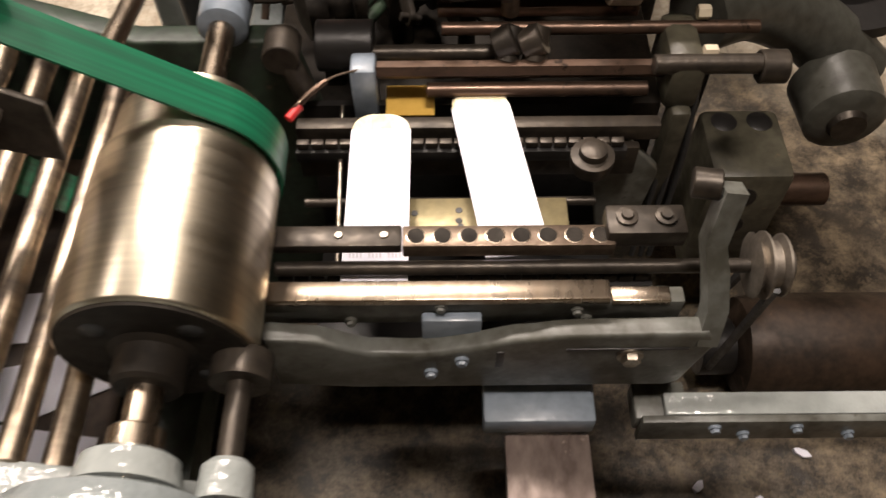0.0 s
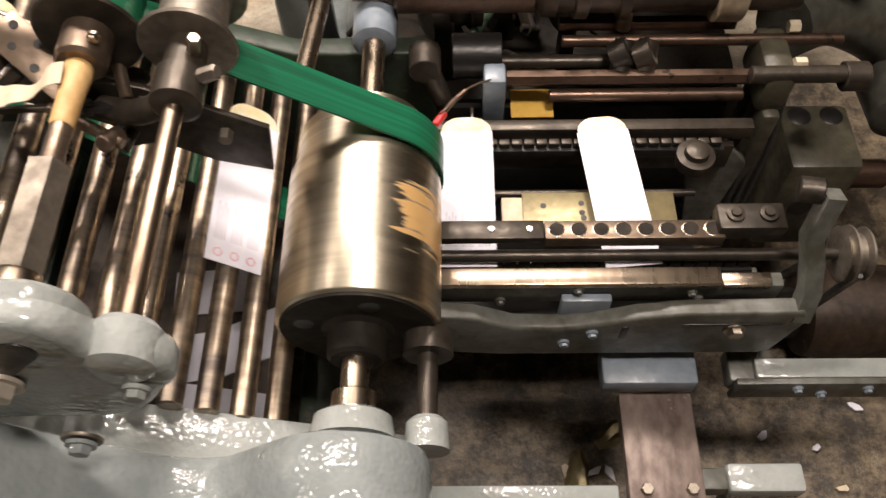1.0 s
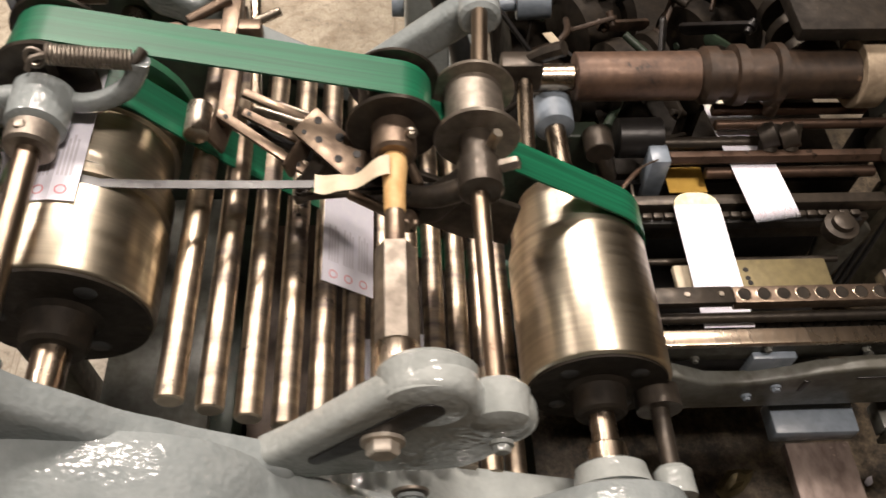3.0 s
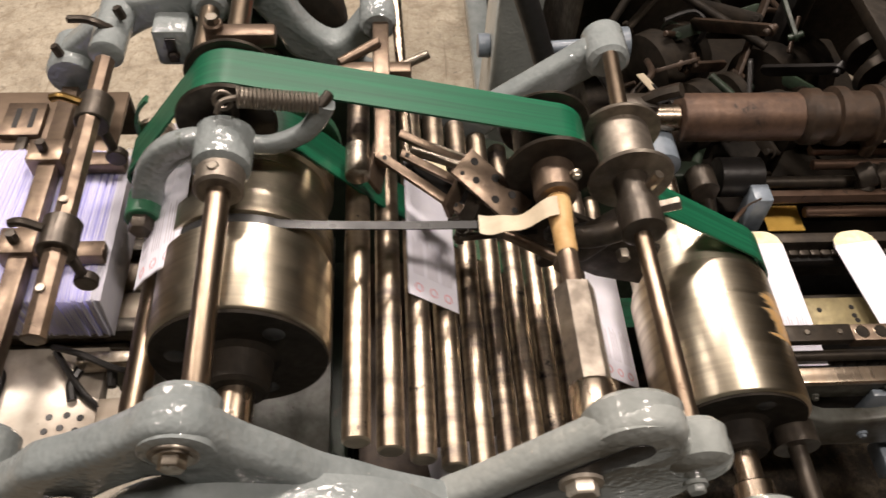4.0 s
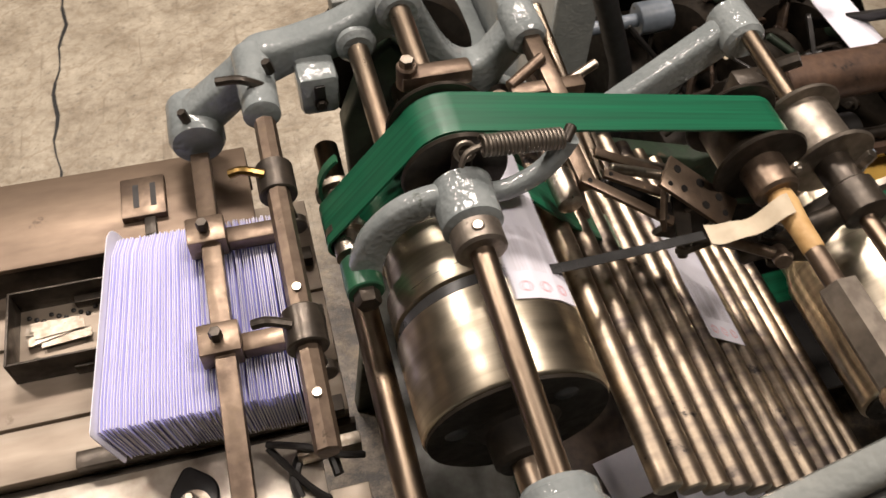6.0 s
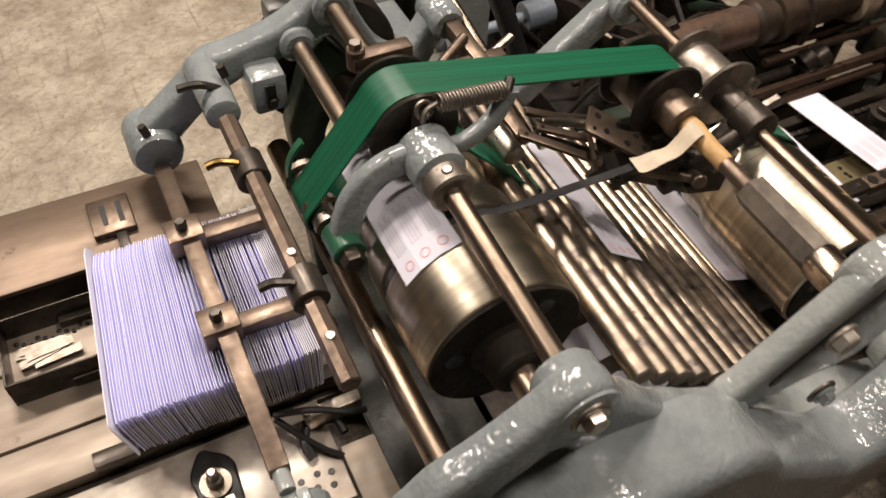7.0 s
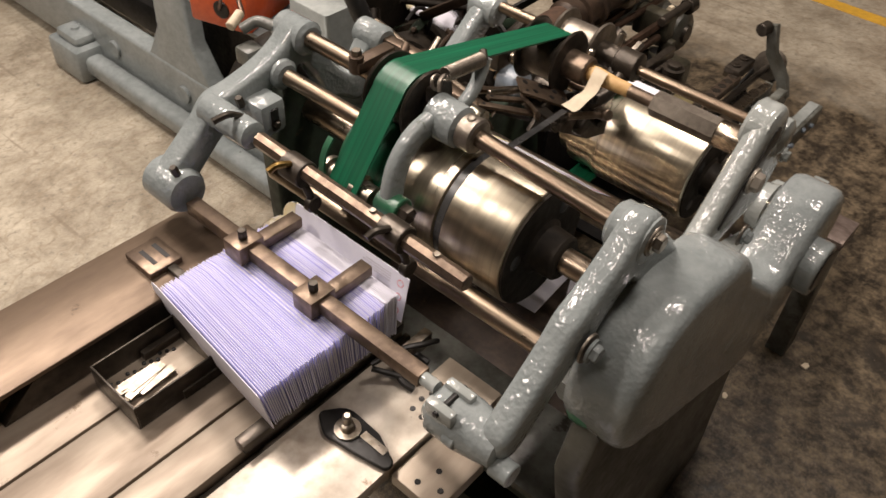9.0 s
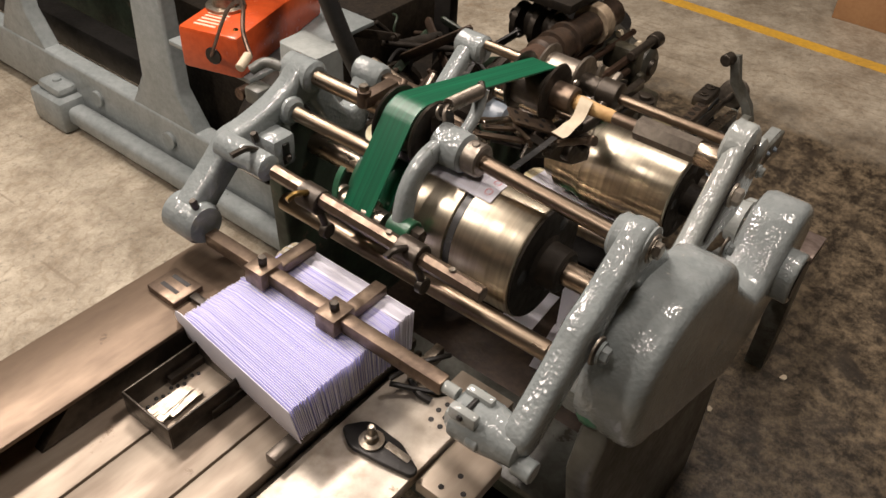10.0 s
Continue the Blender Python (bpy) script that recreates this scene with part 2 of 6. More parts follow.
def floor_material():
    m = bpy.data.materials.new("stained_concrete")
    m.use_nodes = True
    nt = m.node_tree
    N, L = nt.nodes, nt.links
    b = N["Principled BSDF"]
    tc = N.new("ShaderNodeTexCoord")

    def noise_of(scale, detail, rough=0.6):
        n = N.new("ShaderNodeTexNoise")
        n.inputs["Scale"].default_value, n.inputs["Detail"].default_value, n.inputs["Roughness"].default_value = scale, detail, rough
        L.new(tc.outputs["Object"], n.inputs["Vector"])
        return n.outputs["Fac"]

    def ramp_of(src, a, ca, z, cz):
        r = N.new("ShaderNodeValToRGB")
        r.color_ramp.elements[0].position, r.color_ramp.elements[1].position = a, z
        r.color_ramp.elements[0].color, r.color_ramp.elements[1].color = (*ca, 1), (*cz, 1)
        L.new(src, r.inputs[0])
        return r.outputs[0]

    def mix(fac, a, c):
        x = N.new("ShaderNodeMix")
        x.data_type = "RGBA"
        L.new(fac, x.inputs["Factor"])
        L.new(a, x.inputs["A"])
        if isinstance(c, tuple):
            x.inputs["B"].default_value = (*c, 1)
        else:
            L.new(c, x.inputs["B"])
        return x.outputs["Result"]

    clean = ramp_of(noise_of(5.0, 14, 0.85), 0.38, (0.22, 0.18, 0.13), 0.62, (0.53, 0.475, 0.375))
    mottle = ramp_of(noise_of(26, 8, 0.75), 0.52, (0, 0, 0), 0.70, (0.5, 0.5, 0.5))
    clean = mix(mottle, clean, (0.33, 0.28, 0.205))
    speck = ramp_of(noise_of(48, 6, 0.7), 0.55, (0, 0, 0), 0.72, (1, 1, 1))
    clean = mix(speck, clean, (0.16, 0.14, 0.11))
    rust = ramp_of(noise_of(2.2, 9, 0.7), 0.60, (0, 0, 0), 0.80, (0.7, 0.7, 0.7))
    clean = mix(rust, clean, (0.30, 0.18, 0.085))
    scratch = N.new("ShaderNodeTexWave")
    scratch.wave_type, scratch.rings_direction = "RINGS", "Z"
    scratch.inputs["Scale"].default_value, scratch.inputs["Distortion"].default_value = 5.0, 9.0
    scratch.inputs["Detail"].default_value, scratch.inputs["Detail Scale"].default_value = 5, 2.5
    L.new(tc.outputs["Object"], scratch.inputs["Vector"])
    lines = ramp_of(scratch.outputs["Fac"], 0.90, (0, 0, 0), 1.0, (0.35, 0.35, 0.35))
    clean = mix(lines, clean, (0.22, 0.165, 0.105))
    for turn, tall in ((0.5, 0.60), (2.1, 0.61)):
        mp = N.new("ShaderNodeMapping")
        mp.inputs["Rotation"].default_value[2] = turn
        mp.inputs["Scale"].default_value = (42, 1.6, 1)
        L.new(tc.outputs["Object"], mp.inputs["Vector"])
        sn = N.new("ShaderNodeTexNoise")
        sn.inputs["Scale"].default_value, sn.inputs["Detail"].default_value, sn.inputs["Distortion"].default_value = 1.0, 3, 0.9
        L.new(mp.outputs["Vector"], sn.inputs["Vector"])
        clean = mix(ramp_of(sn.outputs["Fac"], tall + 0.06, (0, 0, 0), tall + 0.10, (0.6, 0.6, 0.6)), clean, (0.20, 0.16, 0.115))
    pits = ramp_of(noise_of(150, 3), 0.66, (0, 0, 0), 0.72, (1, 1, 1))
    clean = mix(pits, clean, (0.11, 0.09, 0.07))
    dirty = ramp_of(noise_of(14, 14, 0.85), 0.44, (0.026, 0.020, 0.014), 0.62, (0.23, 0.178, 0.115))
    blots = ramp_of(noise_of(5.5, 10, 0.75), 0.54, (0, 0, 0), 0.60, (0.8, 0.8, 0.8))
    dirty = mix(blots, dirty, (0.035, 0.028, 0.021))
    flecks = ramp_of(noise_of(85, 4), 0.68, (0, 0, 0), 0.73, (0.7, 0.7, 0.7))
    dirty = mix(flecks, dirty, (0.30, 0.26, 0.19))
    # oil soaked area round and in front of the machine
    sep = N.new("ShaderNodeSeparateXYZ")
    L.new(tc.outputs["Object"], sep.inputs[0])
    my = N.new("ShaderNodeMapRange")
    my.inputs["From Min"].default_value, my.inputs["From Max"].default_value = 1.75, 1.05
    L.new(sep.outputs["Y"], my.inputs["Value"])
    mxr = N.new("ShaderNodeMapRange")
    mxr.inputs["From Min"].default_value, mxr.inputs["From Max"].default_value = -1.35, -0.75
    L.new(sep.outputs["X"], mxr.inputs["Value"])
    mx2 = N.new("ShaderNodeMapRange")
    mx2.inputs["From Min"].default_value, mx2.inputs["From Max"].default_value = 1.9, 0.8
    L.new(sep.outputs["X"], mx2.inputs["Value"])
    p = N.new("ShaderNodeMath")
    p.operation = "MULTIPLY"
    L.new(my.outputs["Result"], p.inputs[0])
    L.new(mxr.outputs["Result"], p.inputs[1])
    p2 = N.new("ShaderNodeMath")
    p2.operation = "MULTIPLY"
    L.new(p.outputs[0], p2.inputs[0])
    L.new(mx2.outputs["Result"], p2.inputs[1])
    front = N.new("ShaderNodeMapRange")
    front.inputs["From Min"].default_value, front.inputs["From Max"].default_value = -2.0, -0.9
    L.new(sep.outputs["Y"], front.inputs["Value"])
    p3 = N.new("ShaderNodeMath")
    p3.operation = "MULTIPLY"
    L.new(p2.outputs[0], p3.inputs[0])
    L.new(front.outputs["Result"], p3.inputs[1])
    wob = N.new("ShaderNodeMath")
    wob.operation = "MULTIPLY_ADD"
    wob.inputs[1].default_value = 0.9
    L.new(noise_of(2.6, 7, 0.65), wob.inputs[0])
    L.new(p3.outputs[0], wob.inputs[2])
    fac = ramp_of(wob.outputs[0], 0.62, (0, 0, 0), 1.05, (1, 1, 1))
    col = mix(fac, clean, dirty)
    L.new(col, b.inputs["Base Color"])
    rr = N.new("ShaderNodeMapRange")
    rr.inputs["To Min"].default_value, rr.inputs["To Max"].default_value = 0.26, 0.60
    L.new(noise_of(6, 6), rr.inputs["Value"])
    L.new(rr.outputs["Result"], b.inputs["Roughness"])
    bp = N.new("ShaderNodeBump")
    bp.inputs["Strength"].default_value, bp.inputs["Distance"].default_value = 0.4, 0.01
    L.new(noise_of(22, 8, 0.65), bp.inputs["Height"])
    L.new(bp.outputs[0], b.inputs["Normal"])
    return m


CONCRETE = floor_material()


def stained_drum_material():
    """Drum steel with an orange worn patch of streaks on one side."""
    m = STEEL.copy()
    m.name = "stained_drum_steel"
    nt = m.node_tree
    N, L = nt.nodes, nt.links
    b = N["Principled BSDF"]
    old = b.inputs["Base Color"].links[0].from_socket
    tc = N.new("ShaderNodeTexCoord")
    sep = N.new("ShaderNodeSeparateXYZ")
    L.new(tc.outputs["Object"], sep.inputs[0])
    ang = N.new("ShaderNodeMath")
    ang.operation = "ARCTAN2"
    L.new(sep.outputs["X"], ang.inputs[0])
    L.new(sep.outputs["Z"], ang.inputs[1])
    comb = N.new("ShaderNodeCombineXYZ")
    sc = N.new("ShaderNodeMath")
    sc.operation = "MULTIPLY"
    sc.inputs[1].default_value = 0.9
    L.new(ang.outputs[0], sc.inputs[0])
    sy = N.new("ShaderNodeMath")
    sy.operation = "MULTIPLY"
    sy.inputs[1].default_value = 110.0
    L.new(sep.outputs["Y"], sy.inputs[0])
    L.new(sc.outputs[0], comb.inputs[0])
    L.new(sy.outputs[0], comb.inputs[1])
    n = N.new("ShaderNodeTexNoise")
    n.inputs["Scale"].default_value, n.inputs["Detail"].default_value = 1.0, 4
    L.new(comb.outputs[0], n.inputs["Vector"])

    def window(src, a, z, soft):
        r1 = N.new("ShaderNodeMapRange")
        r1.inputs["From Min"].default_value, r1.inputs["From Max"].default_value = a - soft, a + soft
        L.new(src, r1.inputs["Value"])
        r2 = N.new("ShaderNodeMapRange")
        r2.inputs["From Min"].default_value, r2.inputs["From Max"].default_value = z + soft, z - soft
        L.new(src, r2.inputs["Value"])
        q = N.new("ShaderNodeMath")
        q.operation = "MULTIPLY"
        L.new(r1.outputs["Result"], q.inputs[0])
        L.new(r2.outputs["Result"], q.inputs[1])
        return q.outputs[0]

    wa, wy = window(ang.outputs[0], -0.75, 0.75, 0.22), window(sep.outputs["Y"], 0.062, 0.172, 0.02)
    q = N.new("ShaderNodeMath")
    q.operation = "MULTIPLY"
    L.new(wa, q.inputs[0])
    L.new(wy, q.inputs[1])
    s = N.new("ShaderNodeMath")
    s.operation = "MULTIPLY_ADD"
    s.inputs[1].default_value = 0.56
    L.new(q.outputs[0], s.inputs[0])
    L.new(n.outputs["Fac"], s.inputs[2])
    r = N.new("ShaderNodeValToRGB")
    r.color_ramp.elements[0].position, r.color_ramp.elements[1].position = 0.93, 1.0
    L.new(s.outputs[0], r.inputs[0])
    mx = N.new("ShaderNodeMix")
    mx.data_type = "RGBA"
    L.new(r.outputs[0], mx.inputs["Factor"])
    L.new(old, mx.inputs["A"])
    mx.inputs["B"].default_value = (0.62, 0.38, 0.15, 1)
    L.new(mx.outputs["Result"], b.inputs["Base Color"])
    mt = N.new("ShaderNodeMapRange")
    mt.inputs["To Min"].default_value, mt.inputs["To Max"].default_value = 1.0, 0.25
    L.new(r.outputs[0], mt.inputs["Value"])
    L.new(mt.outputs["Result"], b.inputs["Metallic"])
    return m


STAINED = stained_drum_material()


# ---- building helpers ----
def link_mesh(name, bm, material, smooth=40):
    me = bpy.data.meshes.new(name)
    bmesh.ops.recalc_face_normals(bm, faces=bm.faces[:])
    bm.to_mesh(me)
    bm.free()
    for p in me.polygons:
        p.use_smooth = True
    me.set_sharp_from_angle(angle=radians(smooth))
    me.materials.append(material)
    return me


def part(name, bm, material, parent, label=""):
    ob = new(name, link_mesh(name, bm, material))
    ob.parent = parent
    if label:
        tagged(ob, label)
    return ob


def thing(name, label, category, group="", kind=""):
    return tagged(new(name), label, category, group, kind)


def solid(name, bm, material, label, category="", group="", kind=""):
    return tagged(new(name, link_mesh(name, bm, material)), label, category, group, kind)


def box(bm, x0, x1, y0, y1, z0, z1, bevel=0.003, m=None):
    g = bmesh.ops.create_cube(bm, size=1.0)
    v = g["verts"]
    for q in v:
        q.co = Vector(((x0 + x1) / 2 + q.co.x * (x1 - x0), (y0 + y1) / 2 + q.co.y * (y1 - y0), (z0 + z1) / 2 + q.co.z * (z1 - z0)))
    if m:
        bmesh.ops.transform(bm, matrix=m, verts=v)
    if bevel:
        es = {e for q in v for e in q.link_edges}
        bmesh.ops.bevel(bm, geom=list(es), offset=bevel, segments=2, affect="EDGES", profile=0.5)
    return bm


def lathe(bm, m, profile, seg=28, caps=True):
    """Rings of (distance along the local z, radius), turned round it and placed by m."""
    rings = []
    for h, r in profile:
        rings.append([bm.verts.new(m @ Vector((r * math.cos(2 * math.pi * i / seg), r * math.sin(2 * math.pi * i / seg), h))) for i in range(seg)])
    for a, b in zip(rings, rings[1:]):
        for i in range(seg):
            j = (i + 1) % seg
            bm.faces.new((a[i], a[j], b[j], b[i]))
    if caps:
        bm.faces.new(rings[0][::-1])
        bm.faces.new(rings[-1])
    return bm


def along(a, b):
    a, b = Vector(a), Vector(b)
    return Matrix.Translation(a) @ (b - a).to_track_quat("Z", "Y").to_matrix().to_4x4(), (b - a).length


def rod(bm, a, b, r, seg=18, chamfer=0.0015):
    m, l = along(a, b)
    return lathe(bm, m, [(0, r - chamfer), (chamfer, r), (l - chamfer, r), (l, r - chamfer)], seg)


def yprofile(bm, x, z, rows, seg=32):
    """Turned about an axis along y: rows of (y, radius)."""
    m = Matrix.Translation((x, 0, z)) @ Matrix.Rotation(radians(-90), 4, "X")
    return lathe(bm, m, rows, seg)


def hexnut(bm, a, b, r):
    m, l = along(a, b)
    c = min(l, r) * 0.2
    return lathe(bm, m, [(0, r), (l - c, r), (l, r * 0.86)], 6)


def outline(circles, step=12):
    """The hull of circles (x, z, r) as a ring of points."""
    pts = []
    for x, z, r in circles:
        for i in range(0, 360, step):
            pts.append((x + r * math.cos(radians(i)), z + r * math.sin(radians(i))))
    pts = sorted(set(pts))

    def half(ps):
        h = []
        for p in ps:
            while len(h) > 1 and (h[-1][0] - h[-2][0]) * (p[1] - h[-2][1]) - (h[-1][1] - h[-2][1]) * (p[0] - h[-2][0]) <= 0:
                h.pop()
            h.append(p)
        return h

    return half(pts)[:-1] + half(pts[::-1])[:-1]


def slab(bm, ring, y0, y1, bevel=0.008):
    """A casting: the ring in x and z between y0 and y1, with rounded rims."""
    n = len(ring)

    def inset(d):
        out = []
        for i in range(n):
            a, p, c = Vector(ring[i - 1]), Vector(ring[i]), Vector(ring[(i + 1) % n])
            t = (c - a).normalized()
            out.append((p.x - t.y * d, p.y + t.x * d))
        return out

    area = sum(ring[i][0] * ring[(i + 1) % n][1] - ring[(i + 1) % n][0] * ring[i][1] for i in range(n))
    sg = 1 if area > 0 else -1
    loops = []
    for d, y in ((bevel, y0), (bevel * 0.62, y0 + bevel * 0.08), (bevel * 0.3, y0 + bevel * 0.3), (bevel * 0.08, y0 + bevel * 0.62), (0, y0 + bevel), (0, y1 - bevel), (bevel * 0.3, y1 - bevel * 0.3), (bevel, y1)):
        loops.append([bm.verts.new((x, y, z)) for x, z in inset(sg * d)])
    for a, b in zip(loops, loops[1:]):
        for i in range(n):
            j = (i + 1) % n
            bm.faces.new((a[i], a[j], b[j], b[i]))
    bm.faces.new(loops[0][::-1])
    bm.faces.new(loops[-1])
    return bm


def blob(chains, soft=0.012, cell=0.0055):
    """One ring round chains of circles (x, z, r), with fillets where they meet."""
    caps = [(a, c) for ch in chains for a, c in (zip(ch, ch[1:]) if len(ch) > 1 else ((ch[0], ch[0]),))]
    lo_x, hi_x = min(q[0] - q[2] for ch in chains for q in ch) - 0.03, max(q[0] + q[2] for ch in chains for q in ch) + 0.03
    lo_z, hi_z = min(q[1] - q[2] for ch in chains for q in ch) - 0.03, max(q[1] + q[2] for ch in chains for q in ch) + 0.03
    nx, nz = int((hi_x - lo_x) / cell) + 1, int((hi_z - lo_z) / cell) + 1
    X, Z = np.meshgrid(lo_x + cell * np.arange(nx), lo_z + cell * np.arange(nz), indexing="ij")
    total = np.zeros_like(X)
    for (xa, za, ra), (xb, zb, rb) in caps:
        dx, dz = xb - xa, zb - za
        t = np.clip(((X - xa) * dx + (Z - za) * dz) / max(dx * dx + dz * dz, 1e-9), 0, 1)
        d = np.hypot(X - xa - t * dx, Z - za - t * dz) - (ra + (rb - ra) * t)
        total += np.exp(np.clip(-d / soft, -60, 60))
    F = -soft * np.log(total)
    step, where = {}, {}

    def cross(i, j, k, l):
        a, c = F[i, j], F[k, l]
        f = a / (a - c)
        key = (i, j, k, l)
        where[key] = (X[i, j] + (X[k, l] - X[i, j]) * f, Z[i, j] + (Z[k, l] - Z[i, j]) * f)
        return key

    for i in range(nx - 1):
        for j in range(nz - 1):
            c = [(i, j), (i + 1, j), (i + 1, j + 1), (i, j + 1)]
            s = [F[q] < 0 for q in c]
            if all(s) or not any(s):
                continue
            ins, outs = None, None
            for k in range(4):
                p, q = c[k], c[(k + 1) % 4]
                if s[k] != s[(k + 1) % 4]:
                    key = cross(*min(p, q), *max(p, q))
                    if s[k]:
                        outs = key
                    else:
                        ins = key
            step[outs] = ins
    best, left = [], set(step)
    while left:
        k = left.pop()
        ring, q = [k], step[k]
        while q != k and q in left:
            left.discard(q)
            ring.append(q)
            q = step[q]
        if len(ring) > len(best):
            best = ring
    pts = [Vector(where[k]) for k in best]
    for _ in range(2):
        pts = [(pts[i - 1] + 2 * pts[i] + pts[(i + 1) % len(pts)]) / 4 for i in range(len(pts))]
    return [(p.x, p.y) for p in pts]


def blade(bm, pts, wide, thick, seg=14):
    """A rounded flat bar along points of (x, y, z): wide in the x-z plane, thick along y."""
    pts = [Vector(p) for p in pts]
    loops = []
    for i, p in enumerate(pts):
        t = pts[min(i + 1, len(pts) - 1)] - pts[max(i - 1, 0)]
        n = Vector((-t.z, 0, t.x)).normalized()
        ring = []
        for k in range(seg):
            c, s = math.cos(2 * math.pi * k / seg), math.sin(2 * math.pi * k / seg)
            ring.append(bm.verts.new(p + n * wide * math.copysign(abs(c) ** 0.6, c) + Vector((0, thick * math.copysign(abs(s) ** 0.6, s), 0))))
        loops.append(ring)
    for a, b in zip(loops, loops[1:]):
        for k in range(seg):
            j = (k + 1) % seg
            bm.faces.new((a[k], a[j], b[j], b[k]))
    bm.faces.new(loops[0][::-1])
    bm.faces.new(loops[-1])
    return bm


def sweep(bm, pts, r, seg=10, rows=None):
    """A round tube along points; rows: a radius for each."""
    pts = [Vector(p) for p in pts]
    up = None
    loops = []
    for i, p in enumerate(pts):
        t = (pts[min(i + 1, len(pts) - 1)] - pts[max(i - 1, 0)]).normalized()
        if up is None:
            up = t.orthogonal().normalized()
        up = (up - t * up.dot(t)).normalized()
        s = t.cross(up)
        q = rows[i] if rows else r
        loops.append([bm.verts.new(p + q * (math.cos(2 * math.pi * k / seg) * up + math.sin(2 * math.pi * k / seg) * s)) for k in range(seg)])
    for a, b in zip(loops, loops[1:]):
        for k in range(seg):
            j = (k + 1) % seg
            bm.faces.new((a[k], a[j], b[j], b[k]))
    bm.faces.new(loops[0][::-1])
    bm.faces.new(loops[-1])
    return bm


def smooth_path(pts, n=6):
    pts = [Vector(p) for p in pts]
    out = []
    for i in range(len(pts) - 1):
        a, b, c, d = pts[max(i - 1, 0)], pts[i], pts[i + 1], pts[min(i + 2, len(pts) - 1)]
        for k in range(n):
            t = k / n
            out.append(0.5 * (2 * b + (c - a) * t + (2 * a - 5 * b + 4 * c - d) * t * t + (3 * b - a - 3 * c + d) * t ** 3))
    out.append(pts[-1])
    return out


def band(bm, ring, y0, y1, thick, closed=True):
    """A flat strap along a ring of (x, z), its width from y0 to y1."""
    n = len(ring)
    loops = []
    for i in range(n):
        a, c = Vector(ring[i - 1] if closed or i else ring[i]), Vector(ring[(i + 1) % n] if closed or i < n - 1 else ring[i])
        t = (c - a).normalized()
        nx, nz = -t.y * thick, t.x * thick
        x, z = ring[i]
        loops.append([bm.verts.new(q) for q in ((x, y0, z), (x, y1, z), (x + nx, y1, z + nz), (x + nx, y0, z + nz))])
    last = n if closed else n - 1
    for i in range(last):
        a, b = loops[i], loops[(i + 1) % n]
        for k in range(4):
            j = (k + 1) % 4
            bm.faces.new((a[k], a[j], b[j], b[k]))
    if not closed:
        bm.faces.new(loops[0][::-1])
        bm.faces.new(loops[-1])
    return bm


def B():
    return bmesh.new()


# ---- the hall ----
def build_hall():
    b = B()
    n = 24
    vs = [[b.verts.new((-14 + 28.0 * i / n, -12 + 26.0 * j / n, 0)) for j in range(n + 1)] for i in range(n + 1)]
    for i in range(n):
        for j in range(n):
            b.faces.new((vs[i][j], vs[i + 1][j], vs[i + 1][j + 1], vs[i][j + 1]))
    solid("floor", b, CONCRETE, "stained pale concrete floor, oil-blackened round the machine", "floor", kind="structure")
    for nm, bx in (("wall_north", (-14, 14, 14, 14.2, 0, 5)), ("wall_south", (-14, 14, -12.2, -12, 0, 5)), ("wall_east", (14, 14.2, -12, 14, 0, 5)), ("wall_west", (-14.2, -14, -12, 14, 0, 5))):
        solid(nm, box(B(), *bx, bevel=0), HALL, "plain plastered hall wall", "wall", kind="structure")
    solid("ceiling", box(B(), -14, 14, -12, 14, 5.0, 5.2, bevel=0), HALL, "plain grey hall ceiling", "ceiling", kind="structure")
    solid("floor_marking", box(B(), 2.17, 2.25, -2.0, 3.2, 0.0005, 0.003, bevel=0), YELLOWPAINT, "worn yellow safety line painted on concrete", "floor line", kind="structure")
    b = B()
    pts = [(-1.588, 2.27), (-1.612, 2.021), (-1.611, 1.795), (-1.589, 1.514), (-1.63, 1.2)]
    pts = [(-1.55, 3.1), (-1.60, 2.7)] + pts
    for (x0, y0), (x1, y1) in zip(pts, pts[1:]):
        for k in range(5):
            a, c = k / 5, (k + 1) / 5
            xa, ya, xc, yc = x0 + (x1 - x0) * a, y0 + (y1 - y0) * a, x0 + (x1 - x0) * c, y0 + (y1 - y0) * c
            xa += 0.006 * math.sin(ya * 31)
            xc += 0.006 * math.sin(yc * 31)
            w = 0.004 + 0.002 * math.sin(ya * 17)
            b.faces.new([b.verts.new(q) for q in ((xa - w, ya, 0.0015), (xa + w, ya, 0.0015), (xc + w, yc, 0.0015), (xc - w, yc, 0.0015))])
    solid("floor_crack", b, RUBBER, "dark crack running through the concrete", "crack", kind="structure")
    c = thing("cardboard_box", "brown cardboard carton standing on the concrete floor", "box")
    part("body", box(B(), 2.6, 3.1, 0.1, 0.78, 0.0, 0.30, bevel=0.004), CARDBOARD, c)
    part("flap", box(B(), 2.6, 2.85, 0.1, 0.78, 0.302, 0.306, bevel=0), CARDBOARD, c)
    part("flap", box(B(), 2.852, 3.1, 0.1, 0.78, 0.302, 0.306, bevel=0), CARDBOARD, c)


build_hall()

# ---- the envelope machine: drums, rollers and side frames ----
DL, DR = (-0.885, 0.915), (-0.278, 0.690)
PERIOD = 0.780
SN = Vector((0.6135, 0, 0.7897))
SU = Vector((-0.7897, 0, 0.6135))
S0 = Vector((-0.764, 0, 0.903))
machine = thing("envelope_machine", "grey cast-iron envelope machine with steel drums and rollers", "machine")


def slope(s, h=0.0):
    return S0 + SU * s + SN * h


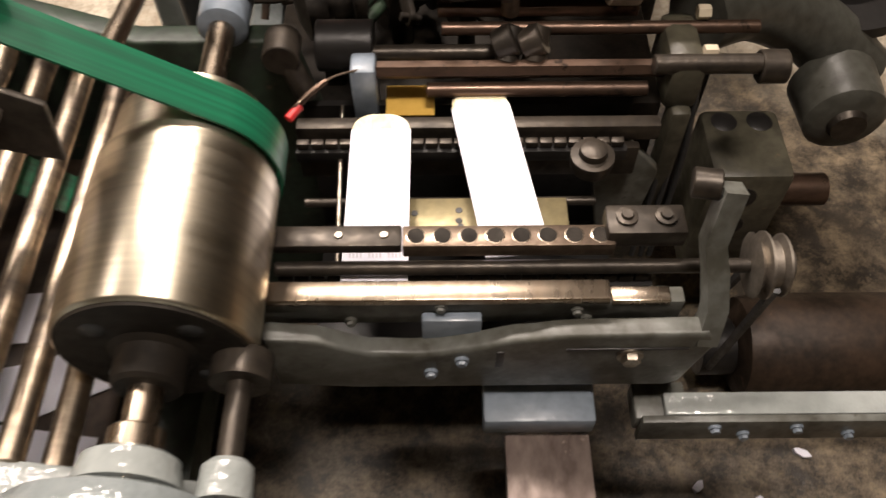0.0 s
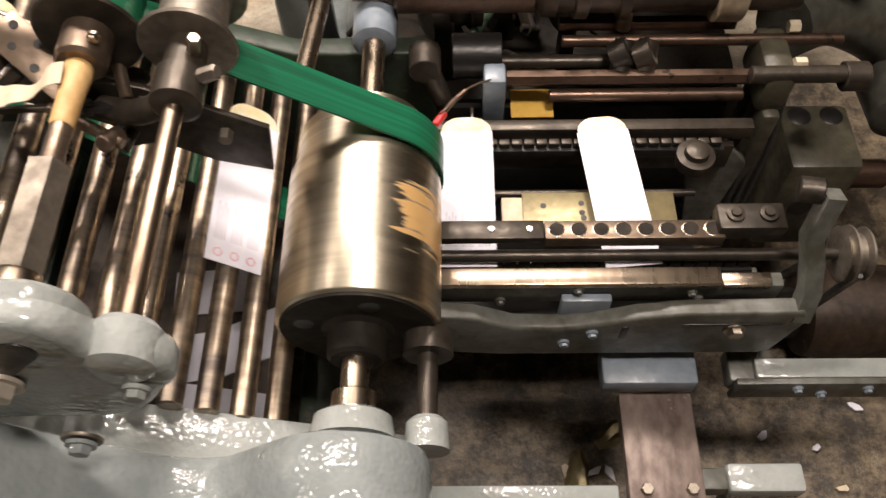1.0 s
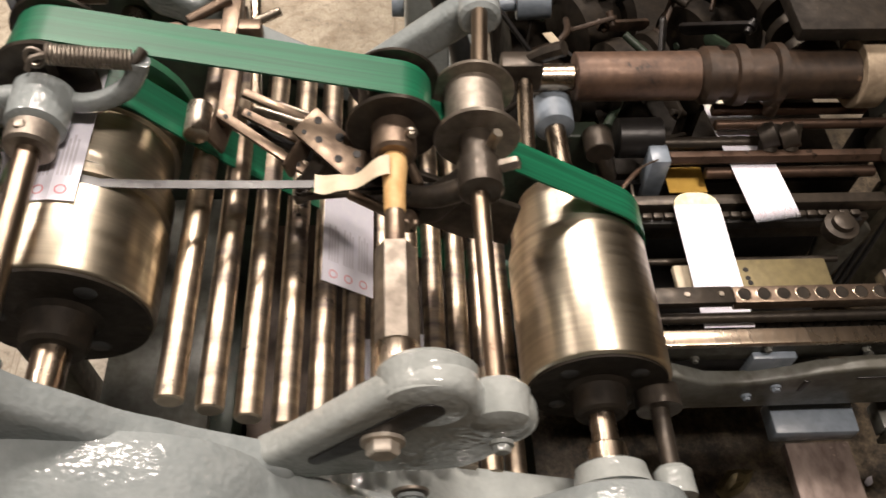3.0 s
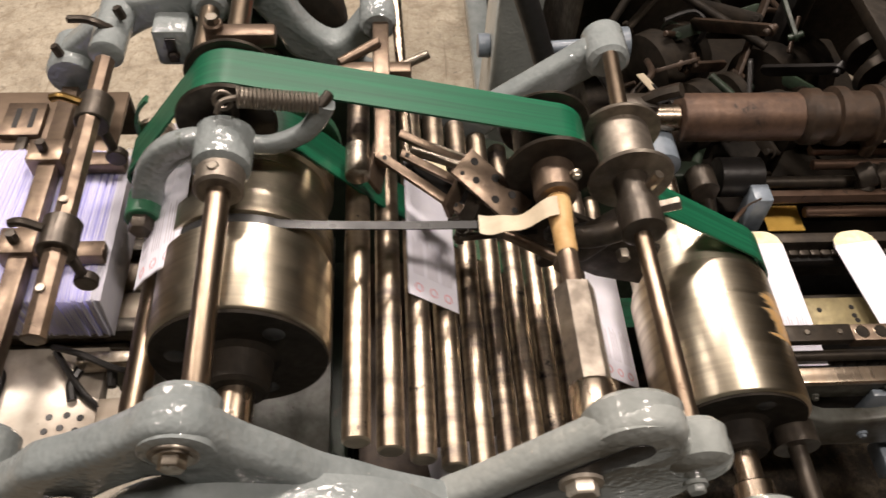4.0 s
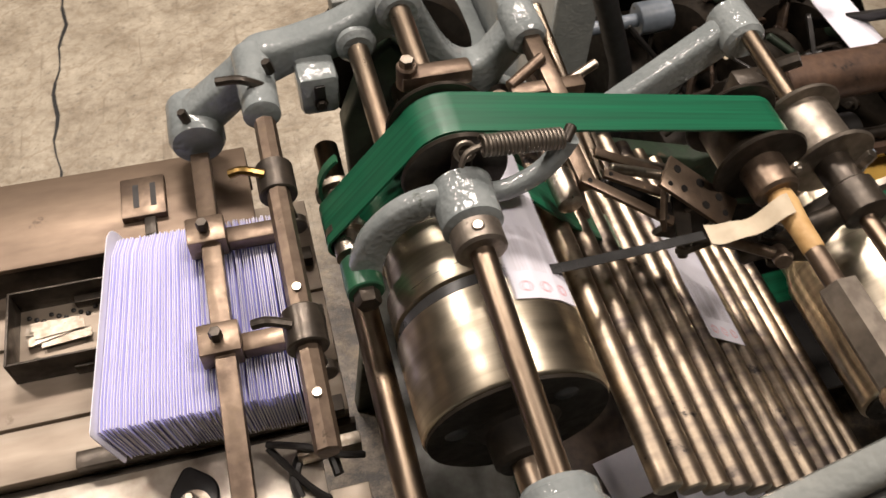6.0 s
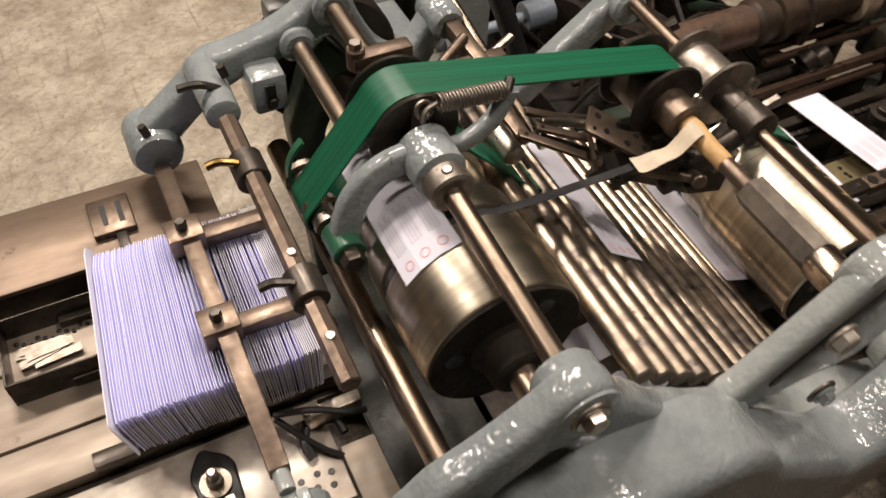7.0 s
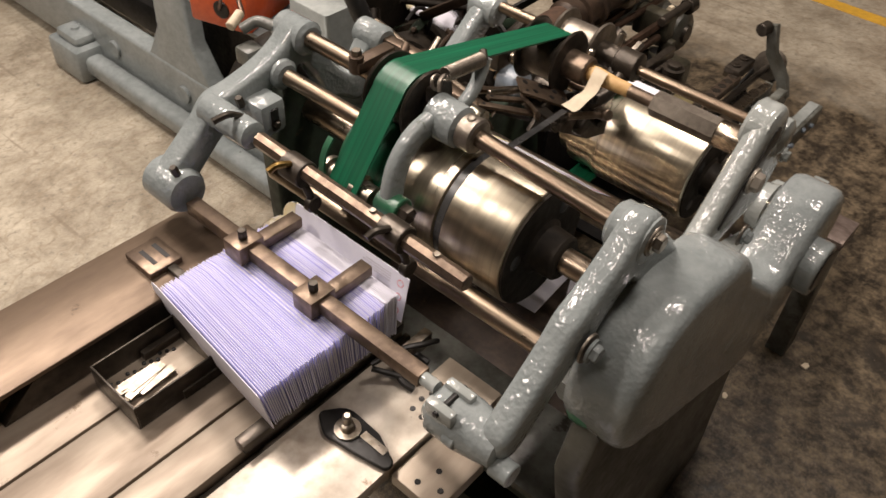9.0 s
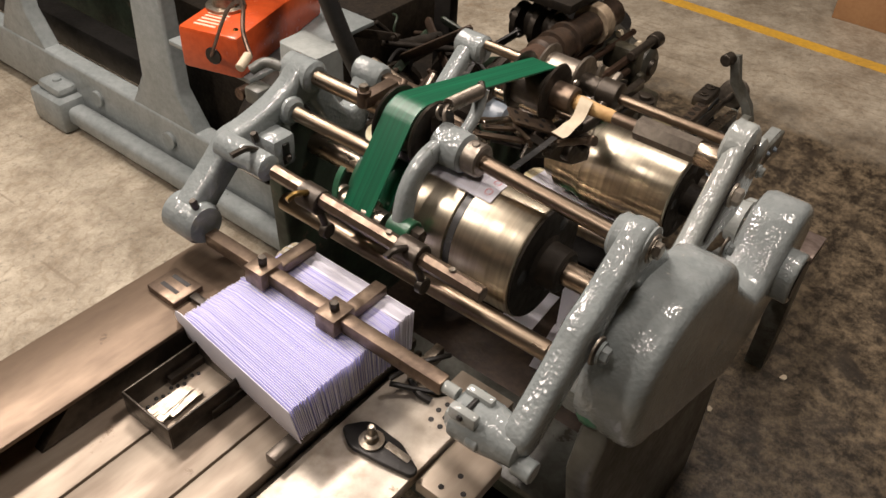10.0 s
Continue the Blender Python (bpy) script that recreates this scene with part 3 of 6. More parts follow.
def bolt(parent, x, y, z, r=0.011, way=-1, mat=None, name="bolt"):
    b = B()
    yprofile(b, x, z, [(min(y, y + way * 0.004), r * 1.35), (max(y, y + way * 0.004), r * 1.35)], 20)
    hexnut(b, (x, y + way * 0.004, z), (x, y + way * (0.004 + min(0.012, r * 0.75)), z), r)
    return part(name, b, mat or CHROME, parent)


def drum(centre, name, label, mat, rows, holes, face=0.0):
    x, z = centre
    ob = new(name, link_mesh(name, yprofile(B(), 0, 0, rows, 64), mat))
    ob.parent = machine
    ob.matrix_basis = pose(x, 0.374, z)
    tagged(ob, label)
    f = B()
    yprofile(f, 0, 0, [(face - 0.0034, 0.0915), (face - 0.0002, 0.0925)], 56)
    part("end_plate", f, DIRTDARK, ob, "black oily end plate")
    h = B()
    yprofile(h, 0, 0, [(face - 0.042, 0.030), (face - 0.038, 0.034), (face - 0.008, 0.036), (face - 0.0031, 0.044)], 36)
    part("hub", h, DIRTDARK, ob)
    for a in holes:
        q = B()
        yprofile(q, 0.064 * math.sin(radians(a)), 0.064 * math.cos(radians(a)), [(face - 0.0045, 0.010), (face - 0.0031, 0.012)], 18)
        part("hole", q, RUBBER, ob)
    return ob


drum_right = drum(DR, "print_drum", "polished steel drum with an orange worn patch", STAINED,
                  [(-0.001, 0.092), (0.001, 0.0965), (0.003, 0.098), (0.150, 0.0982), (0.200, 0.098), (0.203, 0.0945), (0.212, 0.0945), (0.213, 0.090), (0.270, 0.090), (0.271, 0.075), (0.30, 0.075), (0.301, 0.04)], (40, 130, 220, 310), -0.001)
drum_left = drum(DL, "delivery_drum", "polished steel drum with faint turned rings", STEEL,
                 [(-0.009, 0.089), (-0.007, 0.0935), (-0.005, 0.095), (0.096, 0.0952), (0.0975, 0.088), (0.112, 0.088), (0.1135, 0.0935), (0.150, 0.0935), (0.152, 0.086), (0.21, 0.086), (0.212, 0.092), (0.27, 0.092), (0.272, 0.06)], (40, 160, 280), -0.009)

b = B()
yprofile(b, *DR, [(0.20, 0.017), (0.90, 0.017)], 24)
part("drum_shaft", b, SHAFT, machine)
b = B()
yprofile(b, *DR, [(0.268, 0.024), (0.270, 0.026), (0.290, 0.026), (0.292, 0.024)], 28)
part("shaft_collar", b, SHAFT, machine)
b = B()
yprofile(b, *DL, [(0.15, 0.019), (0.92, 0.019)], 24)
part("drum_shaft", b, SHAFT, machine)

# the sloping bed of rollers
roll = B()
yprofile(roll, 0, 0, [(0.0, 0.008), (0.0, 0.0125), (0.002, 0.0147), (0.548, 0.0147), (0.55, 0.0125), (0.55, 0.006)], 22)
roll_mesh = link_mesh("roller", roll, ROLLER)
rollers = []
for i in range(12):
    ob = new("roller", roll_mesh)
    ob.parent = machine
    p = S0.lerp(Vector((-0.383, 0, 0.607)), i / 11)
    ob.matrix_basis = pose(p.x, 0.27 + 0.001 * i, p.z, 0, 37 * i)
    rollers.append(ob)

# front side: two arms on a casting with a round-ended cover
def casting(name, groups, y0, y1, mat, bevel=0.010, label=""):
    b = B()
    for g in groups:
        slab(b, outline(g), y0, y1, bevel)
    return part(name, b, mat, machine, label)


def boss(x, z, rows, mat, seg=30):
    return part("boss", yprofile(B(), x, z, rows, seg), mat, machine)


b = B()
slab(b, blob([[(-1.135, 0.872, 0.030), (-1.02, 0.965, 0.031), (-0.905, 1.040, 0.030), (-0.86, 0.955, 0.045), (-0.78, 0.90, 0.030), (-0.665, 0.838, 0.022)]], 0.008), 0.206, 0.246, 0.012)
part("side_arm", b, GREY, machine, "glossy lumpy grey-painted cast arm")
boss(-0.903, 1.038, [(0.203, 0.026), (0.2055, 0.032), (0.252, 0.033), (0.258, 0.028)], GREY)
boss(-1.148, 0.858, [(0.214, 0.020), (0.218, 0.027), (0.268, 0.036), (0.310, 0.036), (0.316, 0.030)], GREY)
b = B()
slab(b, blob([[(-0.655, 0.842, 0.028), (-0.505, 0.985, 0.046)], [(-0.655, 0.842, 0.028), (-0.50, 0.90, 0.07), (-0.44, 0.93, 0.040)]], 0.008), 0.216, 0.252, 0.012)
part("side_arm", b, PALE, machine, "glossy pale grey cast arm with a slot")
boss(-0.507, 0.985, [(0.2152, 0.034), (0.220, 0.043), (0.252, 0.048), (0.258, 0.042)], PALE, 34)
boss(-0.440, 0.948, [(0.212, 0.022), (0.217, 0.030), (0.248, 0.032), (0.255, 0.026)], PALE)
# Black strip laid on the arm's face for the shade inside its slot.
b = B()
slab(b, outline([(-0.618, 0.875, 0.008), (-0.560, 0.93, 0.015), (-0.508, 0.985, 0.016)]), 0.2135, 0.2158, 0.0008)
part("slot", b, BLACK, machine)
bolt(machine, -0.550, 0.2135, 0.926, 0.016, mat=BRIGHTPLATE)
bolt(machine, -0.904, 0.203, 1.042, 0.012)
bolt(machine, -1.018, 0.196, 0.945, 0.012, mat=GREY)
for x, y, z, r in ((-0.904, 0.2005, 1.042, 0.021), (-1.018, 0.1985, 0.945, 0.021), (-0.524, 0.2015, 0.803, 0.020)):
    part("washer", yprofile(B(), x, z, [(y, r * 0.96), (y + 0.0012, r), (y + 0.0035, r)], 24), WORN, machine)
bolt(machine, -0.436, 0.212, 0.915, 0.009, mat=PALE)
bolt(machine, -0.524, 0.200, 0.803, 0.011, mat=GREY)
bolt(machine, -0.70, 0.200, 0.862, 0.010, mat=BLUEGREY)

b = B()
slab(b, blob([[(-0.888, 0.845, 0.130), (-0.80, 0.82, 0.138)], [(-0.80, 0.800, 0.135), (-0.50, 0.600, 0.085), (-0.40, 0.610, 0.075), (-0.285, 0.685, 0.096)]], 0.005, 0.008), 0.127, 0.226, 0.020)
part("gear_cover", b, GREY, machine, "large round-ended glossy grey gear cover")
part("cover_tube", slab(B(), outline([(-0.335, 0.665, 0.050), (-0.335, 0.655, 0.050)]), 0.094, 0.150, 0.006), GREY, machine, "grey tube that opens at the front")
for x, z, r in ((-0.845, 0.835, 0.030), (-0.655, 0.70, 0.030)):
    part("cover_boss", yprofile(B(), x, z, [(0.1255, 0.004), (0.1262, r * 0.6), (0.1285, r)], 28), GREY, machine)
part("oil_cup", yprofile(B(), -0.992, 0.800, [(0.176, 0.010), (0.180, 0.018), (0.192, 0.021), (0.206, 0.020), (0.214, 0.014)], 20), GREEN, machine, "mossy green oil cup")
# The tube is solid; a black disc paints the dark of its bore.
b = B()
yprofile(b, -0.335, 0.660, [(0.0915, 0.041), (0.0935, 0.042)], 28)
part("cover_bore", b, BLACK, machine)
b = B()
yprofile(b, -0.278, 0.690, [(0.236, 0.050), (0.242, 0.048), (0.262, 0.044), (0.266, 0.038)], 32)
part("bearing_boss", b, PALE, machine)
b = B()
yprofile(b, -0.196, 0.672, [(0.23, 0.026), (0.262, 0.024), (0.268, 0.018)], 26)
part("bearing_boss", b, PALE, machine)
b = B()
yprofile(b, -0.196, 0.672, [(0.265, 0.012), (0.345, 0.012)], 18)
yprofile(b, -0.196, 0.672, [(0.345, 0.030), (0.375, 0.030)], 24)
part("stub_shaft", b, IRON, machine)
# the side plate under the cover, down to the floor
b = B()
slab(b, [(-1.02, 0.0), (-0.96, 0.42), (-1.03, 0.70), (-1.00, 0.78), (-0.55, 0.72), (-0.33, 0.60), (-0.37, 0.40), (-0.34, 0.0)], 0.16, 0.205, 0.012)
part("side_plate", b, SIDEPLATE, machine, "oily grey cast side plate standing on the floor")
b = B()
slab(b, [(-0.93, 0.74), (-0.55, 0.70), (-0.20, 0.56), (-0.28, 0.54), (-0.56, 0.58), (-0.9, 0.66)], 0.205, 0.285, 0.008)
part("roller_rail", b, PALE, machine)
b = B()
slab(b, [(-0.86, 0.855), (-0.83, 0.87), (-0.40, 0.57), (-0.33, 0.52), (-0.36, 0.50), (-0.84, 0.80)], 0.225, 0.272, 0.006)
part("roller_rail", b, PALE, machine, "pale grey rail that holds the roller ends")

# rear side frame
b = B()
slab(b, blob([[(-1.150, 0.912, 0.026), (-1.055, 0.992, 0.022), (-0.94, 1.020, 0.022), (-0.896, 1.052, 0.024), (-0.838, 0.945, 0.020), (-0.785, 0.916, 0.020), (-0.735, 0.985, 0.022)]], 0.007), 0.824, 0.866, 0.010)
part("side_arm", b, GREY, machine, "glossy grey cast rear arm with four bosses")
boss(-1.150, 0.905, [(0.808, 0.030), (0.816, 0.034), (0.872, 0.034), (0.878, 0.028)], GREY)
boss(-1.068, 0.998, [(0.742, 0.016), (0.746, 0.021), (0.845, 0.023)], GREY, 28)
boss(-0.947, 1.013, [(0.812, 0.018), (0.818, 0.024), (0.85, 0.026)], GREY, 28)
boss(-0.896, 1.054, [(0.812, 0.020), (0.818, 0.027), (0.872, 0.027), (0.878, 0.022)], GREY, 28)
boss(-0.735, 0.988, [(0.810, 0.020), (0.816, 0.025), (0.868, 0.025)], GREY, 28)
b = B()
slab(b, blob([[(-0.80, 0.905, 0.020), (-0.600, 0.776, 0.024), (-0.418, 0.920, 0.027)]], 0.007), 0.83, 0.868, 0.011)
part("side_arm", b, GREY, machine, "glossy grey cast rear arm")
boss(-0.416, 0.924, [(0.812, 0.024), (0.818, 0.030), (0.872, 0.030), (0.878, 0.024)], GREY, 28)
# dark belt wheel on the end of the drum's shaft
b = B()
yprofile(b, *DL, [(0.884, 0.030), (0.886, 0.090), (0.888, 0.102), (0.892, 0.105), (0.928, 0.105), (0.932, 0.102), (0.934, 0.090), (0.936, 0.030)], 48)
part("belt_wheel", b, DIRTDARK, machine, "dark wheel on the drum shaft")
for x, y, z in ((-1.156, 0.818, 0.938), (-1.050, 0.79, 1.019)):
    part("set_screw", hexnut(B(), (x, y, z), (x - 0.004, y, z + 0.016), 0.006), IRON, machine)
part("wing_screw", sweep(B(), smooth_path([(-1.062, 0.775, 1.014), (-1.085, 0.772, 1.030), (-1.110, 0.776, 1.028)], 4), 0.005, 8), IRON, machine)
b = B()
box(b, -1.022, -0.975, 0.785, 0.85, 0.945, 1.002, 0.008, None)
part("slotted_block", b, GREY, machine)
part("slot", box(B(), -1.005, -0.992, 0.782, 0.786, 0.955, 0.992, 0.001), BLACK, machine)
bolt(machine, -0.998, 0.786, 0.966, 0.006, mat=IRON)
b = B()
slab(b, [(-0.99, 0.0), (-0.95, 0.45), (-0.968, 0.86), (-0.93, 0.97), (-0.90, 0.99), (-0.83, 0.90), (-0.62, 0.74), (-0.40, 0.66), (-0.20, 0.66), (-0.15, 0.40), (-0.10, 0.0)], 0.838, 0.874, 0.006)
part("side_plate", b, DARKGREEN, machine, "dark green oily rear side plate")
for z in (0.16, 0.36):
    part("cross_beam", box(B(), -0.92, -0.80, 0.212, 0.836, z, z + 0.08, 0.006), DARKGREEN, machine)
part("cross_beam", box(B(), -0.40, -0.32, 0.212, 0.836, 0.30, 0.38, 0.006), DARKGREEN, machine)

# Added plate that covers the lit floor, so the space below stays dark.
part("bed_plate", box(B(), -0.985, -0.82, 0.212, 0.834, 0.50, 0.517, 0.003), OLDGREY, machine, "grey plate added under the drum to hide the pale floor")
# rods across the machine
def yrod(name, x, z, y0, y1, r, mat, label="", x1=None, z1=None):
    b = B()
    rod(b, (x, y0, z), (x if x1 is None else x1, y1, z if z1 is None else z1), r, 22)
    return part(name, b, mat, machine, label)


yrod("tie_rod", -0.897, 1.030, 0.25, 0.515, 0.0122, BRIGHT, x1=-0.897, z1=1.047)
yrod("tie_rod", -0.897, 1.056, 0.655, 0.815, 0.0128, BRIGHT)
yrod("tie_rod", -0.947, 1.013, 0.635, 0.81, 0.0125, BRIGHT)
part("tie_rod", rod(B(), (-1.067, 0.349, 0.984), (-1.067, 0.735, 0.998), 0.0120, 8), BRACKET, machine, "brown faceted steel rod")
for yy in (0.40, 0.51):
    part("rod_screw", lathe(B(), Matrix.Translation((-1.067, yy, 0.9975 + (yy - 0.36) * 0.036)), [(0, 0.005), (0.0015, 0.0045)], 12), CHROME, machine)
yrod("tie_rod", -0.998, 0.872, 0.275, 0.80, 0.0155, BRIGHT, "bright steel rod")
yrod("tie_rod", -0.440, 0.950, 0.245, 0.50, 0.0102, BRIGHT)
yrod("tie_rod", -0.440, 0.952, 0.50, 0.81, 0.0110, BRIGHT, x1=-0.418, z1=0.94)
b = B()
box(b, -1.162, -1.140, 0.34, 0.80, 0.878, 0.900, 0.002)
part("square_bar", b, BRACKET, machine, "square brown steel bar over the stack")
b = B()
yprofile(b, -1.151, 0.889, [(0.318, 0.009), (0.342, 0.009)], 16)
box(b, -1.180, -1.128, 0.276, 0.322, 0.846, 0.884, 0.010)
part("end_clamp", b, PALE, machine, "pale grey clamp at the bar's end")
for x0_ in (-1.182, -1.146):
    part("clamp_ear", box(B(), x0_, x0_ + 0.014, 0.270, 0.312, 0.880, 0.902, 0.004), PALE, machine)
part("clamp_pin", rod(B(), (-1.186, 0.292, 0.893), (-1.128, 0.292, 0.893), 0.0045, 14), BLACK, machine)
part("clamp_screw", rod(B(), (-1.176, 0.262, 0.858), (-1.176, 0.280, 0.858), 0.011, 18), GREY, machine)
part("boss_screw", rod(B(), (-1.158, 0.190, 0.842), (-1.158, 0.218, 0.842), 0.016, 20), GREY, machine)
bolt(machine, -1.17, 0.266, 0.866, 0.008, mat=CHROME)

# clamps that hold the guides over the stack
for yy in (0.535, 0.679):
    c = B()
    box(c, -1.176, -1.133, yy - 0.021, yy + 0.016, 0.876, 0.907, 0.002)
    cl = part("guide_clamp", c, BRACKET, machine)
    part("clamp_screw", hexnut(B(), (-1.156, yy - 0.004, 0.909), (-1.156, yy - 0.004, 0.922), 0.007), IRON, cl)
    g = B()
    box(g, -1.133, -1.060, yy - 0.016, yy + 0.006, 0.874, 0.892, 0.0015)
    part("guide_finger", g, BRACKET, cl, "flat brown steel finger")
for yy in (0.470, 0.655):
    c = B()
    rod(c, (-1.067, yy - 0.02, 0.988), (-1.067, yy + 0.02, 0.989), 0.020, 22)
    sweep(c, smooth_path([(-1.067, yy, 0.980), (-1.060, yy - 0.008, 0.955), (-1.055, yy - 0.012, 0.930)]), 0.006, 10)
    cl = part("rod_clamp", c, IRON, machine)
    w = B()
    sweep(w, smooth_path([(-1.078, yy, 1.004), (-1.098, yy + 0.004, 1.010), (-1.112, yy + 0.006, 1.006)]), 0.005, 8)
    part("thumb_screw", w, BRASS if yy > 0.6 else IRON, cl)
    fz = B()
    rod(fz, (-1.055, yy - 0.018, 0.928), (-1.055, yy - 0.006, 0.928), 0.013, 18)
    part("guide_wheel", fz, IRON, cl)

# upper pulleys, tape rod and the lever with its spring
def flange_pulley(name, x, z, y0, y1, r_hub, r_flange, mat, label=""):
    b = B()
    yprofile(b, x, z, [(y0, r_flange * 0.96), (y0 + 0.003, r_flange), (y0 + 0.005, r_flange * 0.97), (y0 + 0.0065, r_hub), (y1 - 0.0065, r_hub), (y1 - 0.005, r_flange * 0.97), (y1 - 0.003, r_flange), (y1, r_flange * 0.96)], 40)
    return part(name, b, mat, machine, label)


flange_pulley("belt_pulley", -0.535, 0.968, 0.572, 0.652, 0.041, 0.056, IRON, "dark flanged belt pulley")
flange_pulley("belt_pulley", -0.438, 0.952, 0.570, 0.652, 0.036, 0.052, WORN, "bright worn flanged pulley")
flange_pulley("belt_pulley", -0.897, 1.050, 0.572, 0.648, 0.041, 0.054, IRON, "dark flanged belt pulley")
b = B()
yprofile(b, -0.535, 0.968, [(0.530, 0.022), (0.534, 0.0255), (0.572, 0.026)], 28)
part("pulley_hub", b, BRACKET, machine)
bolt(machine, -0.515, 0.548, 0.992, 0.005, mat=CHROME, name="set_screw")
b = B()
yprofile(b, -0.535, 0.968, [(0.395, 0.0108), (0.53, 0.0110)], 20)
part("tape_rod", b, BRACKET, machine)
b = B()
yprofile(b, -0.535, 0.968, [(0.452, 0.0112), (0.456, 0.0120), (0.48, 0.0122), (0.50, 0.0135), (0.515, 0.0150), (0.528, 0.0142), (0.530, 0.0125)], 24)
part("masking_tape", b, TAPE, machine, "yellowed masking tape wound on a rod")
b = B()
tail = smooth_path([(-0.540, 0, 0.984), (-0.565, 0, 0.976), (-0.588, 0, 0.962), (-0.608, 0, 0.953), (-0.625, 0, 0.950)], 4)
band(b, [(q.x, q.z) for q in tail], 0.500, 0.524, 0.0012, False)
for q in b.verts:
    s_ = -(q.co.x + 0.54)
    q.co.y += -0.006 + 0.10 * s_ - 0.010 * math.sin(s_ * 32)
    q.co.z += 0.003 * math.sin(s_ * 140) + (0.004 * math.sin(s_ * 90 + 1) if q.co.y > 0.505 else 0.0)
part("tape_tail", b, CREAM, machine, "crumpled cream masking tape tail")
b = B()
hexnut(b, (-0.535, 0.405, 0.968), (-0.535, 0.290, 0.968), 0.0215)
part("hex_coupling", b, WORN, machine, "long worn hexagon steel coupling")
b = B()
yprofile(b, -0.535, 0.968, [(0.250, 0.023), (0.288, 0.023), (0.292, 0.021)], 28)
part("shaft_collar", b, SHAFT, machine)
b = B()
yprofile(b, -0.438, 0.952, [(0.488, 0.020), (0.492, 0.026), (0.530, 0.026), (0.534, 0.021), (0.570, 0.021)], 28)
sweep(b, smooth_path([(-0.440, 0.510, 0.945), (-0.490, 0.515, 0.915), (-0.535, 0.530, 0.905)]), 0.014, 10)
part("lever_hub", b, IRON, machine, "dark cast lever hub")
rod_b = B()
hexnut(rod_b, (-0.425, 0.548, 0.966), (-0.418, 0.546, 0.990), 0.007)
part("set_screw", rod_b, CHROME, machine)
rod_b = B()
hexnut(rod_b, (-0.415, 0.520, 0.962), (-0.395, 0.518, 0.972), 0.008)
part("set_screw", rod_b, WORN, machine)
# curved lever over the delivery drum
b = B()
yprofile(b, -0.897, 1.046, [(0.505, 0.024), (0.509, 0.030), (0.556, 0.032), (0.560, 0.027)], 30)
part("lever_hub", b, GREY, machine, "grey cast hub on the tie rod")
b = B()
blade(b, smooth_path([(-0.885, 0.545, 1.046), (-0.925, 0.547, 1.047), (-0.955, 0.549, 1.034), (-0.980, 0.549, 1.006), (-0.993, 0.547, 0.972), (-0.997, 0.545, 0.945)]), 0.0175, 0.0115)
part("curved_lever", b, GREY, machine, "curved grey-painted cast lever")
b = B()
blade(b, smooth_path([(-0.885, 0.548, 1.046), (-0.850, 0.552, 1.038), (-0.815, 0.557, 1.050), (-0.797, 0.560, 1.072), (-0.790, 0.561, 1.088)]), 0.0105, 0.0085)
part("lever_fork", b, GREY, machine)
b = B()
yprofile(b, -0.897, 1.0455, [(0.478, 0.022), (0.481, 0.0252), (0.503, 0.0252), (0.506, 0.022)], 30)
col_ = part("shaft_collar", b, WORN, machine, "dull brass-brown set collar")
part("set_screw", rod(B(), (-0.899, 0.492, 1.068), (-0.8995, 0.492, 1.0725), 0.006, 14), CHROME, col_)
b = B()
rod(b, (-1.0, 0.520, 0.952), (-1.0, 0.56, 0.952), 0.020, 20)
part("lever_foot", b, GREEN, machine)
part("foot_nut", hexnut(B(), (-1.0, 0.522, 0.952), (-1.0, 0.505, 0.952), 0.014), IRON, machine)
b = B()
n = 320
a0, a1 = Vector((-0.878, 0.560, 1.098)), Vector((-0.796, 0.562, 1.087))
d = (a1 - a0).normalized()
u = Vector((0, 1, 0))
w = d.cross(u)
pts = [a0 + (a1 - a0) * (i / n) + 0.0096 * (math.cos(2 * math.pi * 20 * i / n) * u + math.sin(2 * math.pi * 20 * i / n) * w) for i in range(n + 1)]
sweep(b, pts, 0.0017, 6)
part("spring", b, WORN, machine, "dark coiled tension spring")
b = B()
sweep(b, smooth_path([(-0.878, 0.56, 1.098), (-0.893, 0.556, 1.096), (-0.900, 0.55, 1.085)]), 0.003, 8)
sweep(b, [(-0.893 + 0.009 * math.cos(0.5 * k), 0.562 + 0.003 * math.sin(0.5 * k), 1.092 + 0.009 * math.sin(0.5 * k)) for k in range(13)], 0.0026, 7)
part("spring_hook", b, WORN, machine)
part("hook_nut", hexnut(B(), (-0.892, 0.571, 1.060), (-0.892, 0.571, 1.083), 0.011), IRON, machine)
b = B()
rod(b, (-0.797, 0.556, 1.086), (-0.785, 0.570, 1.094), 0.006, 12)
part("spring_hook", b, IRON, machine)


# the endless green belt
def arc(x, z, r, a0, a1, n=14):
    return [(x + r * math.cos(radians(a0 + (a1 - a0) * i / n)), z + r * math.sin(radians(a0 + (a1 - a0) * i / n))) for i in range(n + 1)]


lo, hi = slope(-0.48, -0.022), slope(-0.02, 0.012)
ring = (arc(-0.897, 1.050, 0.0425, 150, 78) + arc(-0.535, 0.968, 0.0425, 78, -25) + arc(-0.438, 0.952, 0.038, 200, 238)
        + arc(*DR, 0.0985, 56, -105, 24) + [(lo.x, lo.z), (hi.x, hi.z)] + arc(*DL, 0.0975, 52, 152, 18) + arc(-1.004, 0.948, 0.021, -20, -205))
b = B()
band(b, ring, 0.586, 0.640, 0.0028)
part("belt", b, BELT, machine, "endless green belt, worn and streaked")
b = B()
for s, y in ((0.0, 0.60), (0.0, 0.66)):
    yprofile(b, -1.004, 0.948, [(y - 0.004, 0.024), (y + 0.004, 0.024)], 24)
yprofile(b, -1.004, 0.948, [(0.57, 0.0175), (0.66, 0.0175)], 24)
part("idler_pulley", b, CHROME, machine)
b = B()
